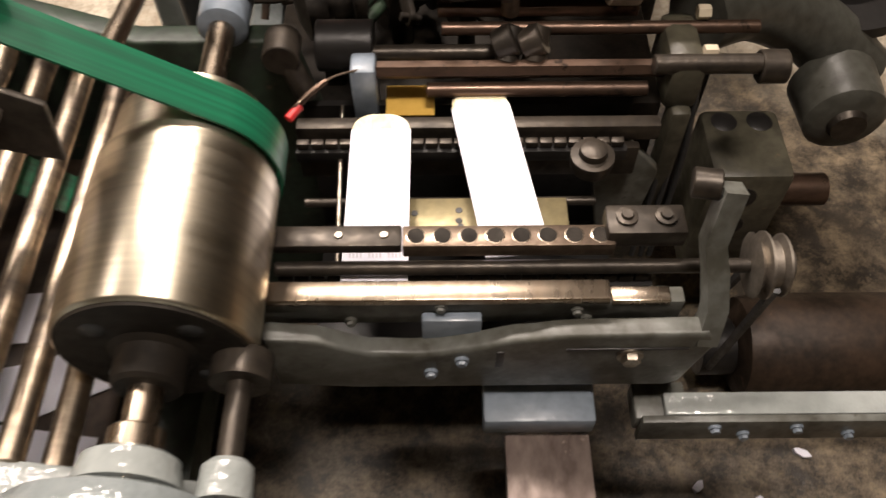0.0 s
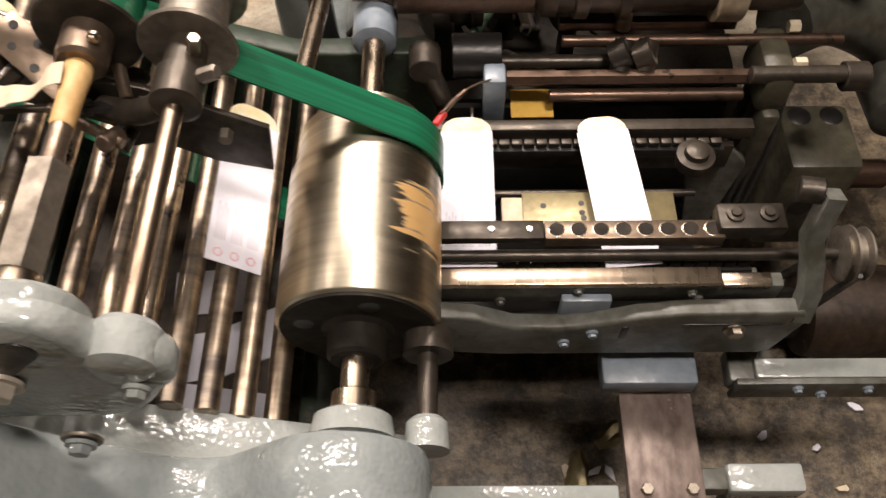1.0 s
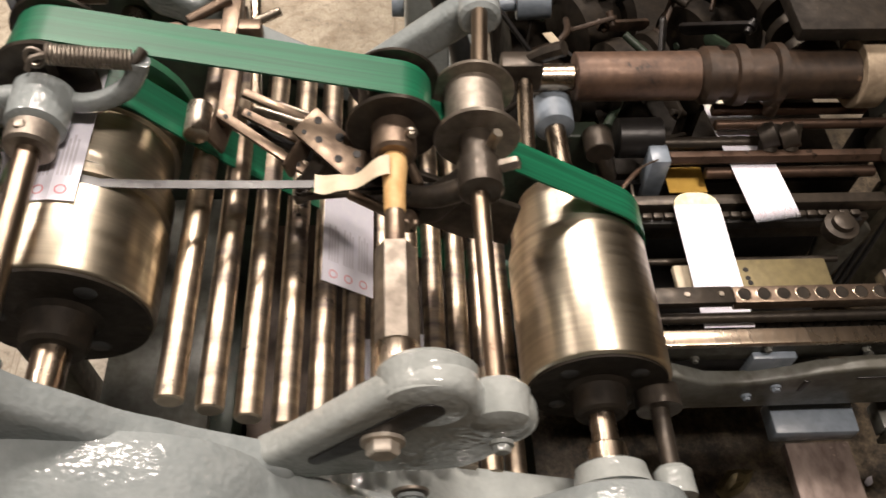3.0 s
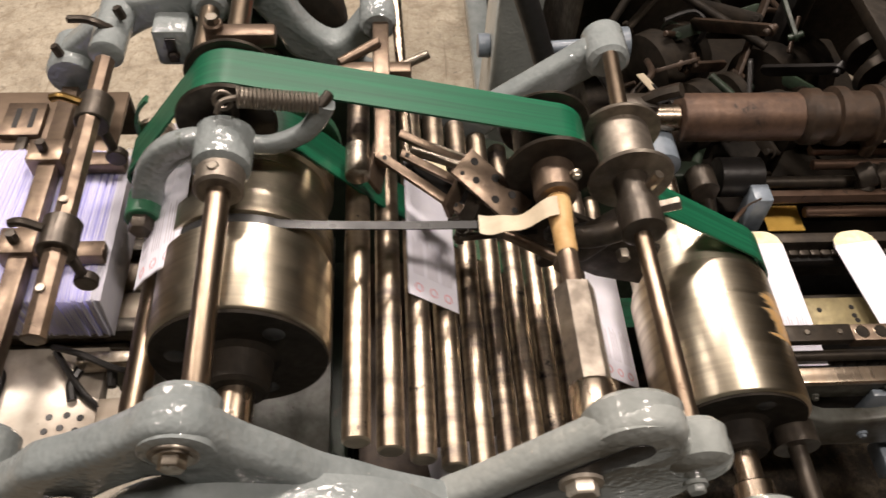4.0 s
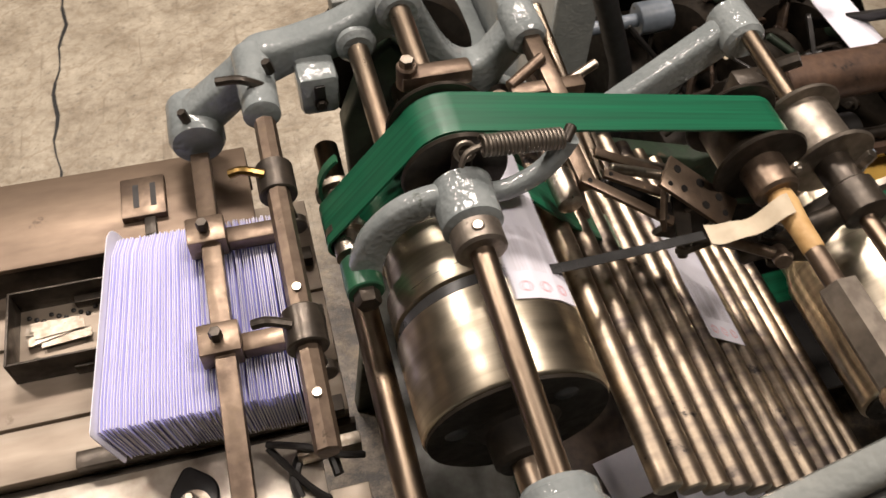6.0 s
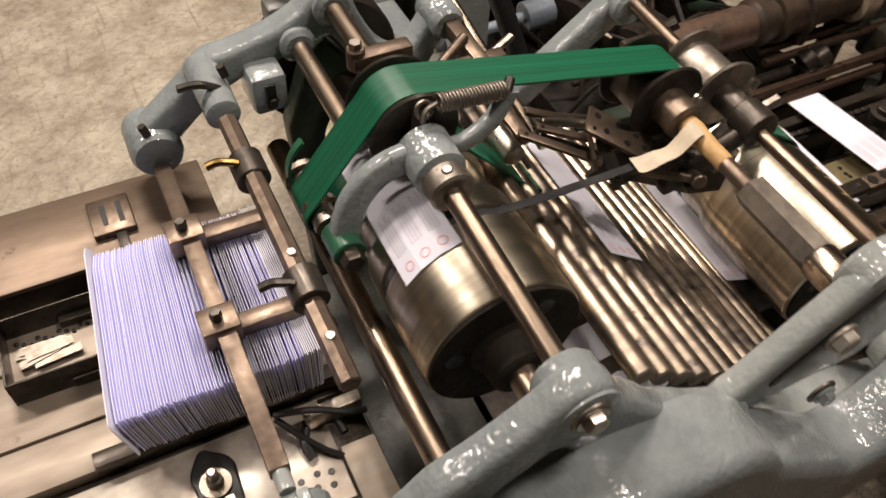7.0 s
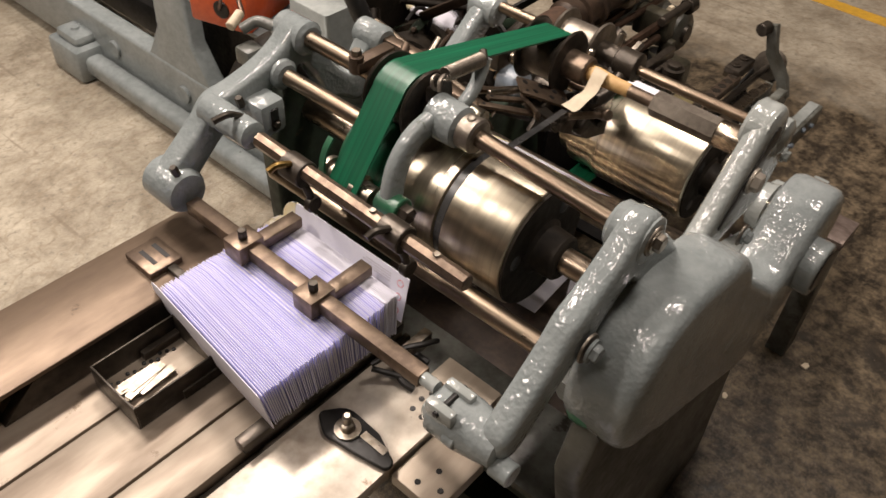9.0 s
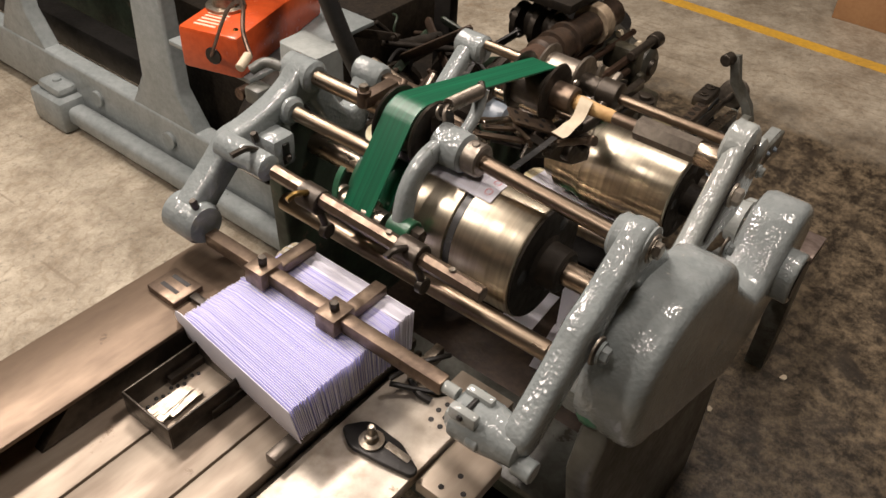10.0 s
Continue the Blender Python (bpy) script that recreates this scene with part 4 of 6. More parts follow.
band(b, arc(-0.965, 0.965, 0.060, 130, 205, 14), 0.650, 0.660, 0.004, False)
part("belt_guard", b, GREEN, machine, "green-painted guard strip")
part("drum_flange", yprofile(B(), *DL, [(0.654, 0.050), (0.656, 0.094), (0.659, 0.101), (0.671, 0.101), (0.674, 0.094), (0.676, 0.050)], 48), GREEN, machine, "green-painted flange beside the belt")
# a black strap that holds envelopes on the drum
strap = arc(*DL, 0.0905, 215, 62, 30)
end = [(-0.80, 0.985), (-0.74, 0.970), (-0.68, 0.956), (-0.625, 0.944)]
b = B()
band(b, strap + end, 0.4735, 0.4845, -0.0016, False)
for q in b.verts:
    if q.co.x > -0.83:
        q.co.y += (q.co.x + 0.83) * 0.17
part("strap", b, STRAP, machine, "black plastic strap over the drum")

# perforated brackets over the rollers
def bracket(name, m, w, l, holes, mat=BRACKET):
    b = B()
    box(b, -l / 2, l / 2, -w / 2, w / 2, -0.003, 0.003, 0.001, None)
    ob = part(name, b, mat, machine)
    ob.matrix_basis = m
    for x, y, r in holes:
        part("hole", lathe(B(), Matrix.Translation((x, y, 0.0032)), [(0, r), (0.0006, r * 0.96)], 16), BLACK, ob)
    return ob


bracket("slotted_bracket", pose(-0.690, 0.578, 0.945, 6, 20, -29), 0.012, 0.120, [(-0.05, 0.0, 0.003), (0.05, 0.0, 0.003)])
bracket("slotted_bracket", pose(-0.678, 0.596, 0.951, 6, 20, -19), 0.011, 0.075, [(-0.03, 0.0, 0.003)])
bracket("slotted_bracket", pose(-0.672, 0.624, 0.953, 6, 20, -16), 0.012, 0.090, [])
bracket("pierced_plate", pose(-0.604, 0.572, 0.940, 6, 24, -36), 0.044, 0.098, [(-0.036, 0.010, 0.005), (-0.02, -0.008, 0.0045), (-0.004, 0.012, 0.0055), (0.012, -0.010, 0.005), (0.024, 0.010, 0.005), (0.038, -0.004, 0.004), (-0.038, -0.013, 0.003)])
bracket("bracket_web", pose(-0.648, 0.566, 0.935, 70, 0, 65), 0.022, 0.055, [])
bracket("bracket_web", pose(-0.738, 0.61, 0.945, 60, 0, 80), 0.030, 0.075, [])
b = B()
box(b, -0.742, -0.722, 0.60, 0.80, 0.945, 0.964, 0.003)
part("bracket_arm", b, BRACKET, machine)
b = B()
yprofile(b, -0.762, 0.962, [(0.572, 0.012), (0.574, 0.0145), (0.618, 0.0145), (0.62, 0.012)], 24)
part("nip_roller", b, CHROME, machine)
b = B()
rod(b, (-0.70, 0.615, 0.962), (-0.63, 0.60, 0.945), 0.006, 14)
rod(b, (-0.70, 0.640, 0.955), (-0.61, 0.62, 0.93), 0.005, 14)
part("guide_pin", b, CHROME, machine)
b = B()
slab(b, [(-0.655, 0.895), (-0.615, 0.935), (-0.50, 0.905), (-0.375, 0.835), (-0.385, 0.755), (-0.45, 0.775), (-0.565, 0.850)], 0.556, 0.564, 0.002)
part("guide_shoe", b, IRON, machine, "dark oily guide plate above the rollers")
b = B()
slab(b, outline([(-0.44, 0.94, 0.016), (-0.49, 0.865, 0.012), (-0.535, 0.853, 0.010)]), 0.522, 0.540, 0.004)
rod(b, (-0.52, 0.50, 0.87), (-0.50, 0.56, 0.88), 0.007, 12)
part("trip_lever", b, IRON, machine, "dark trip lever")
for x, z in ((-0.50, 0.885), (-0.425, 0.83), (-0.58, 0.90)):
    part("plate_nut", hexnut(B(), (x, 0.556, z), (x, 0.543, z), 0.009), WORN, machine)
for i, (x, y, z, l, a, tilt) in enumerate(((-0.60, 0.53, 0.905, 0.05, 20, 18), (-0.55, 0.51, 0.90, 0.045, -25, 10), (-0.50, 0.535, 0.905, 0.05, 30, 25), (-0.63, 0.55, 0.925, 0.035, 70, 5), (-0.52, 0.57, 0.92, 0.04, 110, -8), (-0.66, 0.60, 0.915, 0.05, -12, 30), (-0.57, 0.60, 0.90, 0.06, 8, 34))):
    q = B()
    if i % 3 == 1:
        rod(q, (-l, 0, 0), (l, 0, 0), 0.007, 12)
        rod(q, (l * 0.7, 0, -0.012), (l * 0.7, 0, 0.016), 0.010, 14)
    else:
        slab(q, outline([(-l, 0, 0.008), (0.2 * l, 0.004, 0.006), (l, 0, 0.010)]), -0.003, 0.003, 0.001)
        rod(q, (-l, -0.008, 0), (-l, 0.008, 0), 0.006, 12)
    part("link_lever", q, (IRON, BRACKET, BLACK)[i % 3], machine).matrix_basis = pose(x, y, z, 55 + 9 * i, tilt, a)
# rocker on the rear upper shaft
b = B()
box(b, -0.925, -0.850, 0.678, 0.700, 1.062, 1.082, 0.004)
rod(b, (-0.918, 0.69, 1.062), (-0.918, 0.69, 1.090), 0.011, 18)
part("rocker", b, BRACKET, machine)
part("rocker_nut", hexnut(B(), (-0.918, 0.69, 1.090), (-0.918, 0.69, 1.098), 0.008), CHROME, machine)
b = B()
box(b, -0.743, -0.722, 0.70, 0.82, 0.975, 0.998, 0.003)
box(b, -0.785, -0.695, 0.718, 0.738, 0.968, 0.994, 0.003)
rod(b, (-0.785, 0.735, 0.992), (-0.735, 0.765, 1.002), 0.007, 14)
rod(b, (-0.80, 0.722, 0.97), (-0.80, 0.722, 0.992), 0.013, 18)
part("rocker_bracket", b, BRACKET, machine)
b = B()
rod(b, (-0.712, 0.736, 0.984), (-0.672, 0.748, 0.996), 0.006, 12)
part("adjusting_screw", b, CHROME, machine)
b = B()
rod(b, (-0.70, 0.60, 0.93), (-0.712, 0.86, 1.0), 0.007, 14)
part("tie_rod", b, SHAFT, machine)
b = B()
sweep(b, smooth_path([(-0.915, 0.872, 1.06), (-0.925, 0.90, 1.062), (-0.945, 0.915, 1.05)]), 0.009, 10)
box(b, -0.965, -0.93, 0.88, 0.915, 1.0, 1.03, 0.006)
part("switch_bracket", b, OLDGREY, machine)

# ---- the delivery table at the low end ----
table = thing("delivery_table", "scuffed steel delivery table with two slots", "table")
for y0, y1 in ((0.483, 0.545), (0.549, 0.650), (0.654, 0.80)):
    part("table_plank", box(B(), -1.95, -1.035, y0, y1, 0.755, 0.777, 0.0015), PLATE, table)
part("slot_bed", box(B(), -1.95, -1.035, 0.483, 0.80, 0.735, 0.754, 0), BLACK, table)
b = B()
ringf = [(-1.512, 0.778), (-1.10, 0.778), (-1.10, 0.8255), (-1.462, 0.8255)]
slab(b, ringf, 0.728, 0.745, 0.002)
part("fence", b, IRON, table, "dark steel fence with a slanted end")
part("fence_top", box(B(), -2.0, -1.10, 0.726, 0.862, 0.826, 0.834, 0.002), LEDGE, table, "wide brown steel ledge")
part("front_plate", box(B(), -1.40, -1.075, 0.335, 0.470, 0.745, 0.768, 0.002), BRIGHTPLATE, table, "bright scuffed steel plate with small holes")
part("front_plate", box(B(), -1.073, -1.030, 0.300, 0.395, 0.752, 0.776, 0.002), PLATE, table)
part("front_plate", box(B(), -1.215, -1.12, 0.255, 0.332, 0.735, 0.757, 0.002), PLATE, table)
b = B()
sweep(b, smooth_path([(-1.105, 0.395, 0.772), (-1.108, 0.415, 0.776), (-1.095, 0.440, 0.780), (-1.068, 0.442, 0.780), (-1.060, 0.41, 0.775)], 6), 0.006, 8)
part("bent_guide", b, BLACK, table)
for y0_ in (0.476, 0.600, 0.690):
    part("stack_support", box(B(), -1.33, -1.040, y0_, y0_ + 0.020, 0.7775, 0.7945, 0.0015), IRON, table)
part("fence_back", box(B(), -2.0, -1.10, 0.852, 0.862, 0.755, 0.8255, 0.001), IRON, table)
part("table_rail", box(B(), -1.95, -1.03, 0.472, 0.481, 0.70, 0.760, 0.001), IRON, table)
for x in (-1.85, -1.18):
    part("table_leg", box(B(), x, x + 0.06, 0.60, 0.66, 0.0, 0.733, 0.004), DARKGREEN, table)
    part("table_beam", box(B(), x, x + 0.06, 0.34, 0.80, 0.69, 0.733, 0.004), DARKGREEN, table)
for x, y in ((-1.215, 0.364), (-1.13, 0.358), (-1.113, 0.362), (-1.095, 0.358), (-1.128, 0.376), (-1.108, 0.378), (-1.092, 0.374), (-1.17, 0.29), (-1.19, 0.27), (-1.20, 0.30)):
    part("hole", lathe(B(), Matrix.Translation((x, y, 0.7685 if y > 0.335 else 0.7575)), [(0, 0.0042), (0.0006, 0.004)], 16), BLACK, table)
b = B()
box(b, -1.258, -1.204, 0.764, 0.828, 0.8345, 0.845, 0.002)
part("slide_block", b, BRACKET, table)
for x in (-1.243, -1.222):
    part("slide_slot", box(B(), x, x + 0.007, 0.778, 0.815, 0.8451, 0.8457, 0), BLACK, table)
b = B()
box(b, -1.232, -1.218, 0.735, 0.763, 0.8345, 0.843, 0.002)
part("slide_latch", b, IRON, table)
# a slotted clamp with knob on the front plate
clampk = part("slotted_clamp", slab(B(), outline([(-0.004, 0.020, 0.026), (0.004, -0.022, 0.022), (0.006, -0.062, 0.010), (-0.012, 0.044, 0.009)]), 0.0, 0.008, 0.003), BLACK, table, "black slotted clamp plate")
clampk.matrix_basis = pose(-1.213, 0.404, 0.7765, -90, 0, -8)
part("clamp_slot", box(B(), -1.2115, -1.2005, 0.350, 0.392, 0.7768, 0.7774, 0), CHROME, table)
b = B()
lathe(b, Matrix.Translation((-1.215, 0.411, 0.777)), [(0, 0.018), (0.003, 0.018), (0.0035, 0.010), (0.014, 0.009), (0.016, 0.006), (0.030, 0.006), (0.032, 0.004)], 20)
part("clamp_knob", b, CHROME, table)
# guide horns beside the stack
b = B()
sweep(b, smooth_path([(-1.13, 0.452, 0.80), (-1.09, 0.435, 0.81), (-1.055, 0.42, 0.805), (-1.03, 0.42, 0.79)]), 0.0042, 8)
sweep(b, smooth_path([(-1.13, 0.452, 0.79), (-1.09, 0.40, 0.775), (-1.05, 0.37, 0.77)]), 0.0042, 8)
part("guide_horn", b, BLACK, table)
part("guide_plate", box(B(), -1.10, -1.03, 0.43, 0.445, 0.775, 0.80, 0.001), CHROME, table)

tray = thing("parts_tray", "dark open steel tray with metal scraps", "tray")
X0, X1, Y0, Y1, Z0, Z1 = -1.395, -1.272, 0.606, 0.700, 0.7775, 0.820
part("tray_floor", box(B(), X0, X1, Y0, Y1, Z0, Z0 + 0.004, 0), PLATE, tray)
for bx in ((X0, X1, Y0 - 0.003, Y0, Z0, Z1), (X0, X1, Y1, Y1 + 0.003, Z0, Z1), (X0 - 0.003, X0, Y0 - 0.003, Y1 + 0.003, Z0, Z1), (X1, X1 + 0.003, Y0 - 0.003, Y1 + 0.003, Z0, Z1)):
    part("tray_side", box(B(), *bx, bevel=0.0008), IRON, tray)
part("pusher_plate", slab(B(), outline([(-1.0, 0.80, 0.012), (-0.955, 0.80, 0.012), (-1.0, 0.835, 0.012), (-0.955, 0.835, 0.012)]), -0.0015, 0.0015, 0.0005), IRON, tray).matrix_basis = pose(-1.266, -0.33, 0, 0, 0, 90)
for x, y in ((-1.30, 0.625), (-1.375, 0.625)):
    part("tray_screw", lathe(B(), Matrix.Translation((x, y, Z0 + 0.004)), [(0, 0.006), (0.003, 0.005), (0.004, 0.003)], 14), CHROME, tray)
for k in range(12):
    part("swarf_bead", lathe(B(), Matrix.Translation((X0 + 0.010 + 0.0085 * k, Y1 - 0.012 - 0.004 * (k % 3), Z0 + 0.0041)), [(0, 0.0030), (0.0018, 0.0028), (0.003, 0.0012)], 10), BLACK, tray)
random.seed(3)
for i in range(7):
    sc = box(B(), -0.028, 0.028, -0.006, 0.006, 0, 0.0012, 0)
    ob = solid("metal_strip", sc, CHROME, "thin bright metal strip lying in the tray", "scrap", "scraps in the tray")
    ob.matrix_basis = pose(-1.348 + 0.012 * random.uniform(-1, 1), 0.648 + 0.022 * random.uniform(-1, 1), Z0 + 0.005 + 0.0014 * i, 0, 0, random.uniform(-18, 18))

# ---- chain conveyor at the feed side ----
conv = thing("chain_conveyor", "oily chain conveyor with grey rails that carries envelopes", "conveyor")
part("front_rail_top", box(B(), -0.19, 0.180, 0.456, 0.481, 0.629, 0.641, 0.002), SHAFT, conv, "bright worn steel rail")
part("front_rail_top", box(B(), 0.182, 0.246, 0.458, 0.477, 0.622, 0.633, 0.002), SHAFT, conv)
part("front_rail", box(B(), -0.20, 0.262, 0.459, 0.479, 0.586, 0.628, 0.002), OLDGREY, conv, "grey painted rail side")
for x, z in ((-0.003, 0.622), (0.146, 0.614), (-0.103, 0.594), (0.158, 0.596)):
    bolt(conv, x, 0.459, z, 0.005, mat=OLDGREY)
part("rear_rail", box(B(), -0.19, 0.285, 0.738, 0.758, 0.575, 0.602, 0.002), IRON, conv)
part("rear_rail_web", box(B(), -0.19, 0.26, 0.725, 0.737, 0.52, 0.575, 0.002), IRON, conv)
lk = box(B(), -0.008, 0.008, -0.005, 0.005, -0.005, 0.005, 0.0012)
link_me = link_mesh("chain_link", lk, IRON)
chain_links = []
for y in (0.512, 0.722):
    for i in range(23):
        ob = new("chain_link", link_me)
        ob.parent = conv
        ob.matrix_basis = pose(-0.18 + 0.0185 * i, y, 0.598 if y < 0.6 else 0.590)
        chain_links.append(ob)
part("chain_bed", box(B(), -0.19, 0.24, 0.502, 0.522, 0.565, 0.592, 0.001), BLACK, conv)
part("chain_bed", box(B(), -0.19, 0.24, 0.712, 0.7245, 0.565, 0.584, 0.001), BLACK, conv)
b = B()
box(b, -0.19, -0.046, 0.517, 0.545, 0.640, 0.655, 0.002)
part("hold_down_bar", b, IRON, conv)
for x in (-0.115, -0.065):
    part("bar_screw", lathe(B(), Matrix.Translation((x, 0.531, 0.655)), [(0, 0.005), (0.002, 0.004)], 12), CHROME, conv)
b = B()
box(b, -0.045, 0.190, 0.517, 0.545, 0.632, 0.6535, 0.002)
pb = part("perforated_bar", b, BRACKET, conv, "brown steel bar with a row of round holes")
# Each hole is a flat dull disc, its inner shade given as dark colour.
for i in range(8):
    x = -0.030 + 0.0292 * i
    part("hole", lathe(B(), Matrix.Translation((x, 0.531, 0.6537)), [(0, 0.0098), (0.0004, 0.0097)], 20), DIRTDARK, pb)
    part("hole_lip", lathe(B(), Matrix.Translation((x, 0.531, 0.6535)), [(0, 0.0112), (0.0002, 0.0106)], 20), SHAFT, pb)
b = B()
box(b, 0.180, 0.268, 0.522, 0.562, 0.640, 0.668, 0.004)
part("end_block", b, IRON, conv)
for x in (0.202, 0.245):
    q = B()
    lathe(q, Matrix.Translation((x, 0.543, 0.668)), [(0, 0.012), (0.004, 0.012), (0.0045, 0.007), (0.008, 0.006)], 20)
    part("cap_screw", q, IRON, conv)
part("drive_shaft", rod(B(), (-0.19, 0.513, 0.616), (0.39, 0.513, 0.616), 0.0085, 18), IRON, conv, "brown oiled drive shaft")
b = B()
lathe(b, Matrix.Translation((0.345, 0.513, 0.616)) @ Matrix.Rotation(radians(90), 4, "Y"), [(0, 0.030), (0.003, 0.038), (0.006, 0.030), (0.010, 0.028), (0.014, 0.039), (0.017, 0.039), (0.021, 0.028), (0.030, 0.028), (0.034, 0.036), (0.037, 0.036), (0.040, 0.022), (0.046, 0.020)], 34)
part("grooved_pulley", b, WORN, conv, "dark grooved steel pulley")
b = B()
lathe(b, Matrix.Translation((0.19, 0.0, 0.0)) @ pose(0, 0.690, 0.580), [(0, 0.026), (0.012, 0.028), (0.022, 0.028), (0.024, 0.018), (0.034, 0.017), (0.036, 0.012)], 26)
part("chain_sprocket", b, IRON, conv)
b = B()
slab(b, outline([(0.23, 0.545, 0.03), (0.27, 0.50, 0.03), (0.26, 0.35, 0.025)]), 0.74, 0.755, 0.004)
part("rear_bracket", b, OLDGREY, conv)
# front casting and its upright arm
b = B()
slab(b, [(-0.195, 0.500), (-0.195, 0.610), (-0.14, 0.604), (-0.112, 0.590), (-0.085, 0.575), (-0.035, 0.572), (-0.005, 0.576), (0.045, 0.590), (0.075, 0.602), (0.100, 0.605), (0.118, 0.610), (0.145, 0.613), (0.285, 0.616), (0.300, 0.595), (0.278, 0.500), (0.262, 0.490), (-0.10, 0.488)], 0.425, 0.450, 0.006)
part("front_casting", b, OLDGREY, conv, "grey cast front bracket with oily edges")
part("casting_web", box(B(), -0.024, 0.042, 0.446, 0.4585, 0.520, 0.612, 0.003), BLUEGREY, conv)
bolt(conv, 0.207, 0.425, 0.572, 0.011)
bolt(conv, -0.015, 0.425, 0.533, 0.006, mat=BLUEGREY)
bolt(conv, 0.020, 0.425, 0.562, 0.006, mat=BLUEGREY)
part("casting_slot", box(B(), 0.135, 0.27, 0.4235, 0.426, 0.582, 0.587, 0.0005), BLACK, conv)
part("casting_slot", box(B(), 0.058, 0.067, 0.4235, 0.426, 0.545, 0.580, 0.0005), BLACK, conv)
part("casting_foot", box(B(), 0.225, 0.285, 0.452, 0.56, 0.44, 0.50, 0.004), OLDGREY, conv)
b = B()
sweep(b, [(0.286, 0.432, 0.590), (0.290, 0.450, 0.632), (0.287, 0.474, 0.664), (0.281, 0.494, 0.692), (0.290, 0.515, 0.755)], 0.0165, 4)
part("upright_arm", b, OLDGREY, conv, "bent dark grey steel arm")
b = B()
rod(b, (0.252, 0.528, 0.748), (0.280, 0.522, 0.750), 0.016, 20)
part("arm_knuckle", b, IRON, conv)
b = B()
box(b, -0.065, 0.155, 0.565, 0.642, 0.571, 0.578, 0.002)
op = part("oil_plate", b, OILBRASS, conv, "yellowish oily steel plate with small holes")
for x, y in ((-0.035, 0.618), (0.02, 0.622), (0.02, 0.606), (0.022, 0.597)):
    part("hole", lathe(B(), Matrix.Translation((x, y, 0.5782)), [(0, 0.0045), (0.0006, 0.0043)], 14), BLACK, op)
part("crumpled_card", box(B(), -0.095, -0.062, 0.575, 0.636, 0.560, 0.575, 0.003, None), CREAM, conv)
# Plain black sheets added to keep the gap between the rails dark.
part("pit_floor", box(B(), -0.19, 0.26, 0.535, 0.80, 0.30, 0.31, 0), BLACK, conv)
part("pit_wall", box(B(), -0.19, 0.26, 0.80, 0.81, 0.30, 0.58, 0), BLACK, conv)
part("cross_rod", rod(B(), (-0.18, 0.665, 0.54), (0.2, 0.665, 0.54), 0.006, 12), IRON, conv)
part("thin_rod", rod(B(), (-0.13, 0.56, 0.55), (-0.135, 0.80, 0.58), 0.003, 10), CHROME, conv)
# leg
part("leg_cap", box(B(), 0.047, 0.183, 0.390, 0.447, 0.428, 0.465, 0.005), BLUEGREY, conv, "blue-grey painted cap plate")
part("leg", box(B(), 0.074, 0.178, 0.130, 0.389, 0.405, 0.428, 0.002), RUSTYPLATE, conv, "rusty flat steel support bar")
part("leg", box(B(), 0.090, 0.160, 0.140, 0.190, 0.0, 0.4045, 0.002), OLDGREY, conv)
for x in (0.098, 0.160):
    part("bolt", hexnut(B(), (x, 0.25, 0.428), (x, 0.25, 0.437), 0.009), CHROME, conv)
part("base_beam", box(B(), -0.20, 0.066, 0.223, 0.265, 0.36, 0.40, 0.004), PALE, conv)
part("base_block", box(B(), 0.222, 0.330, 0.254, 0.296, 0.36, 0.40, 0.006), PALE, conv, "pale grey painted block")
part("base_beam", box(B(), 0.18, 0.221, 0.258, 0.290, 0.362, 0.397, 0.004), OLDGREY, conv)
part("base_post", box(B(), 0.25, 0.31, 0.258, 0.290, 0.0, 0.3595, 0.004), OLDGREY, conv)
part("side_rail", box(B(), 0.24, 0.56, 0.392, 0.402, 0.40, 0.455, 0.002), OLDGREY, conv)
part("side_rail_top", box(B(), 0.27, 0.56, 0.4025, 0.432, 0.444, 0.455, 0.002), PALE, conv, "pale chipped steel angle rail")
for x in (0.33, 0.43, 0.37, 0.5):
    bolt(conv, x, 0.392, 0.42 if x in (0.37, 0.5) else 0.44, 0.006, mat=BLUEGREY)
part("rail_bracket", box(B(), 0.235, 0.300, 0.4025, 0.452, 0.41, 0.4435, 0.003), OLDGREY, conv)

# ---- behind the feed side: shafts, rods and bearings ----
rear = thing("feed_unit", "dark oily feed unit with brown shafts behind the conveyor", "machine")


def xrod(name, y, z, x0, x1, r, mat, label="", seg=26):
    return part(name, rod(B(), (x0, y, z), (x1, y, z), r, seg), mat, rear, label)


xrod("main_shaft", 0.900, 0.735, -0.245, -0.045, 0.040, BROWNSHAFT, "thick rusty brown shaft")
b = B()
lathe(b, Matrix.Translation((-0.044, 0.900, 0.735)) @ Matrix.Rotation(radians(90), 4, "Y"), [(0, 0.036), (0.01, 0.047), (0.03, 0.047), (0.032, 0.040), (0.055, 0.040), (0.057, 0.050), (0.075, 0.050), (0.077, 0.042), (0.12, 0.042), (0.122, 0.052), (0.135, 0.052), (0.137, 0.040), (0.38, 0.040)], 34)
part("shaft_collar", b, BROWNIRON, rear)
xrod("paper_collar", 0.900, 0.735, 0.215, 0.255, 0.056, OLDPAPER, "cream paper wrapped round a shaft")
xrod("stub_shaft", 0.900, 0.735, -0.31, -0.246, 0.022, SHAFT)
xrod("control_rod", 0.805, 0.640, -0.085, 0.30, 0.012, BRONZE, "brown oiled hexagon rod", 6)
xrod("control_rod", 0.790, 0.618, -0.02, 0.27, 0.010, BRONZE)
xrod("control_rod", 0.860, 0.660, 0.0, 0.42, 0.009, BRONZE)
xrod("control_rod", 0.845, 0.632, -0.10, 0.10, 0.011, IRON)
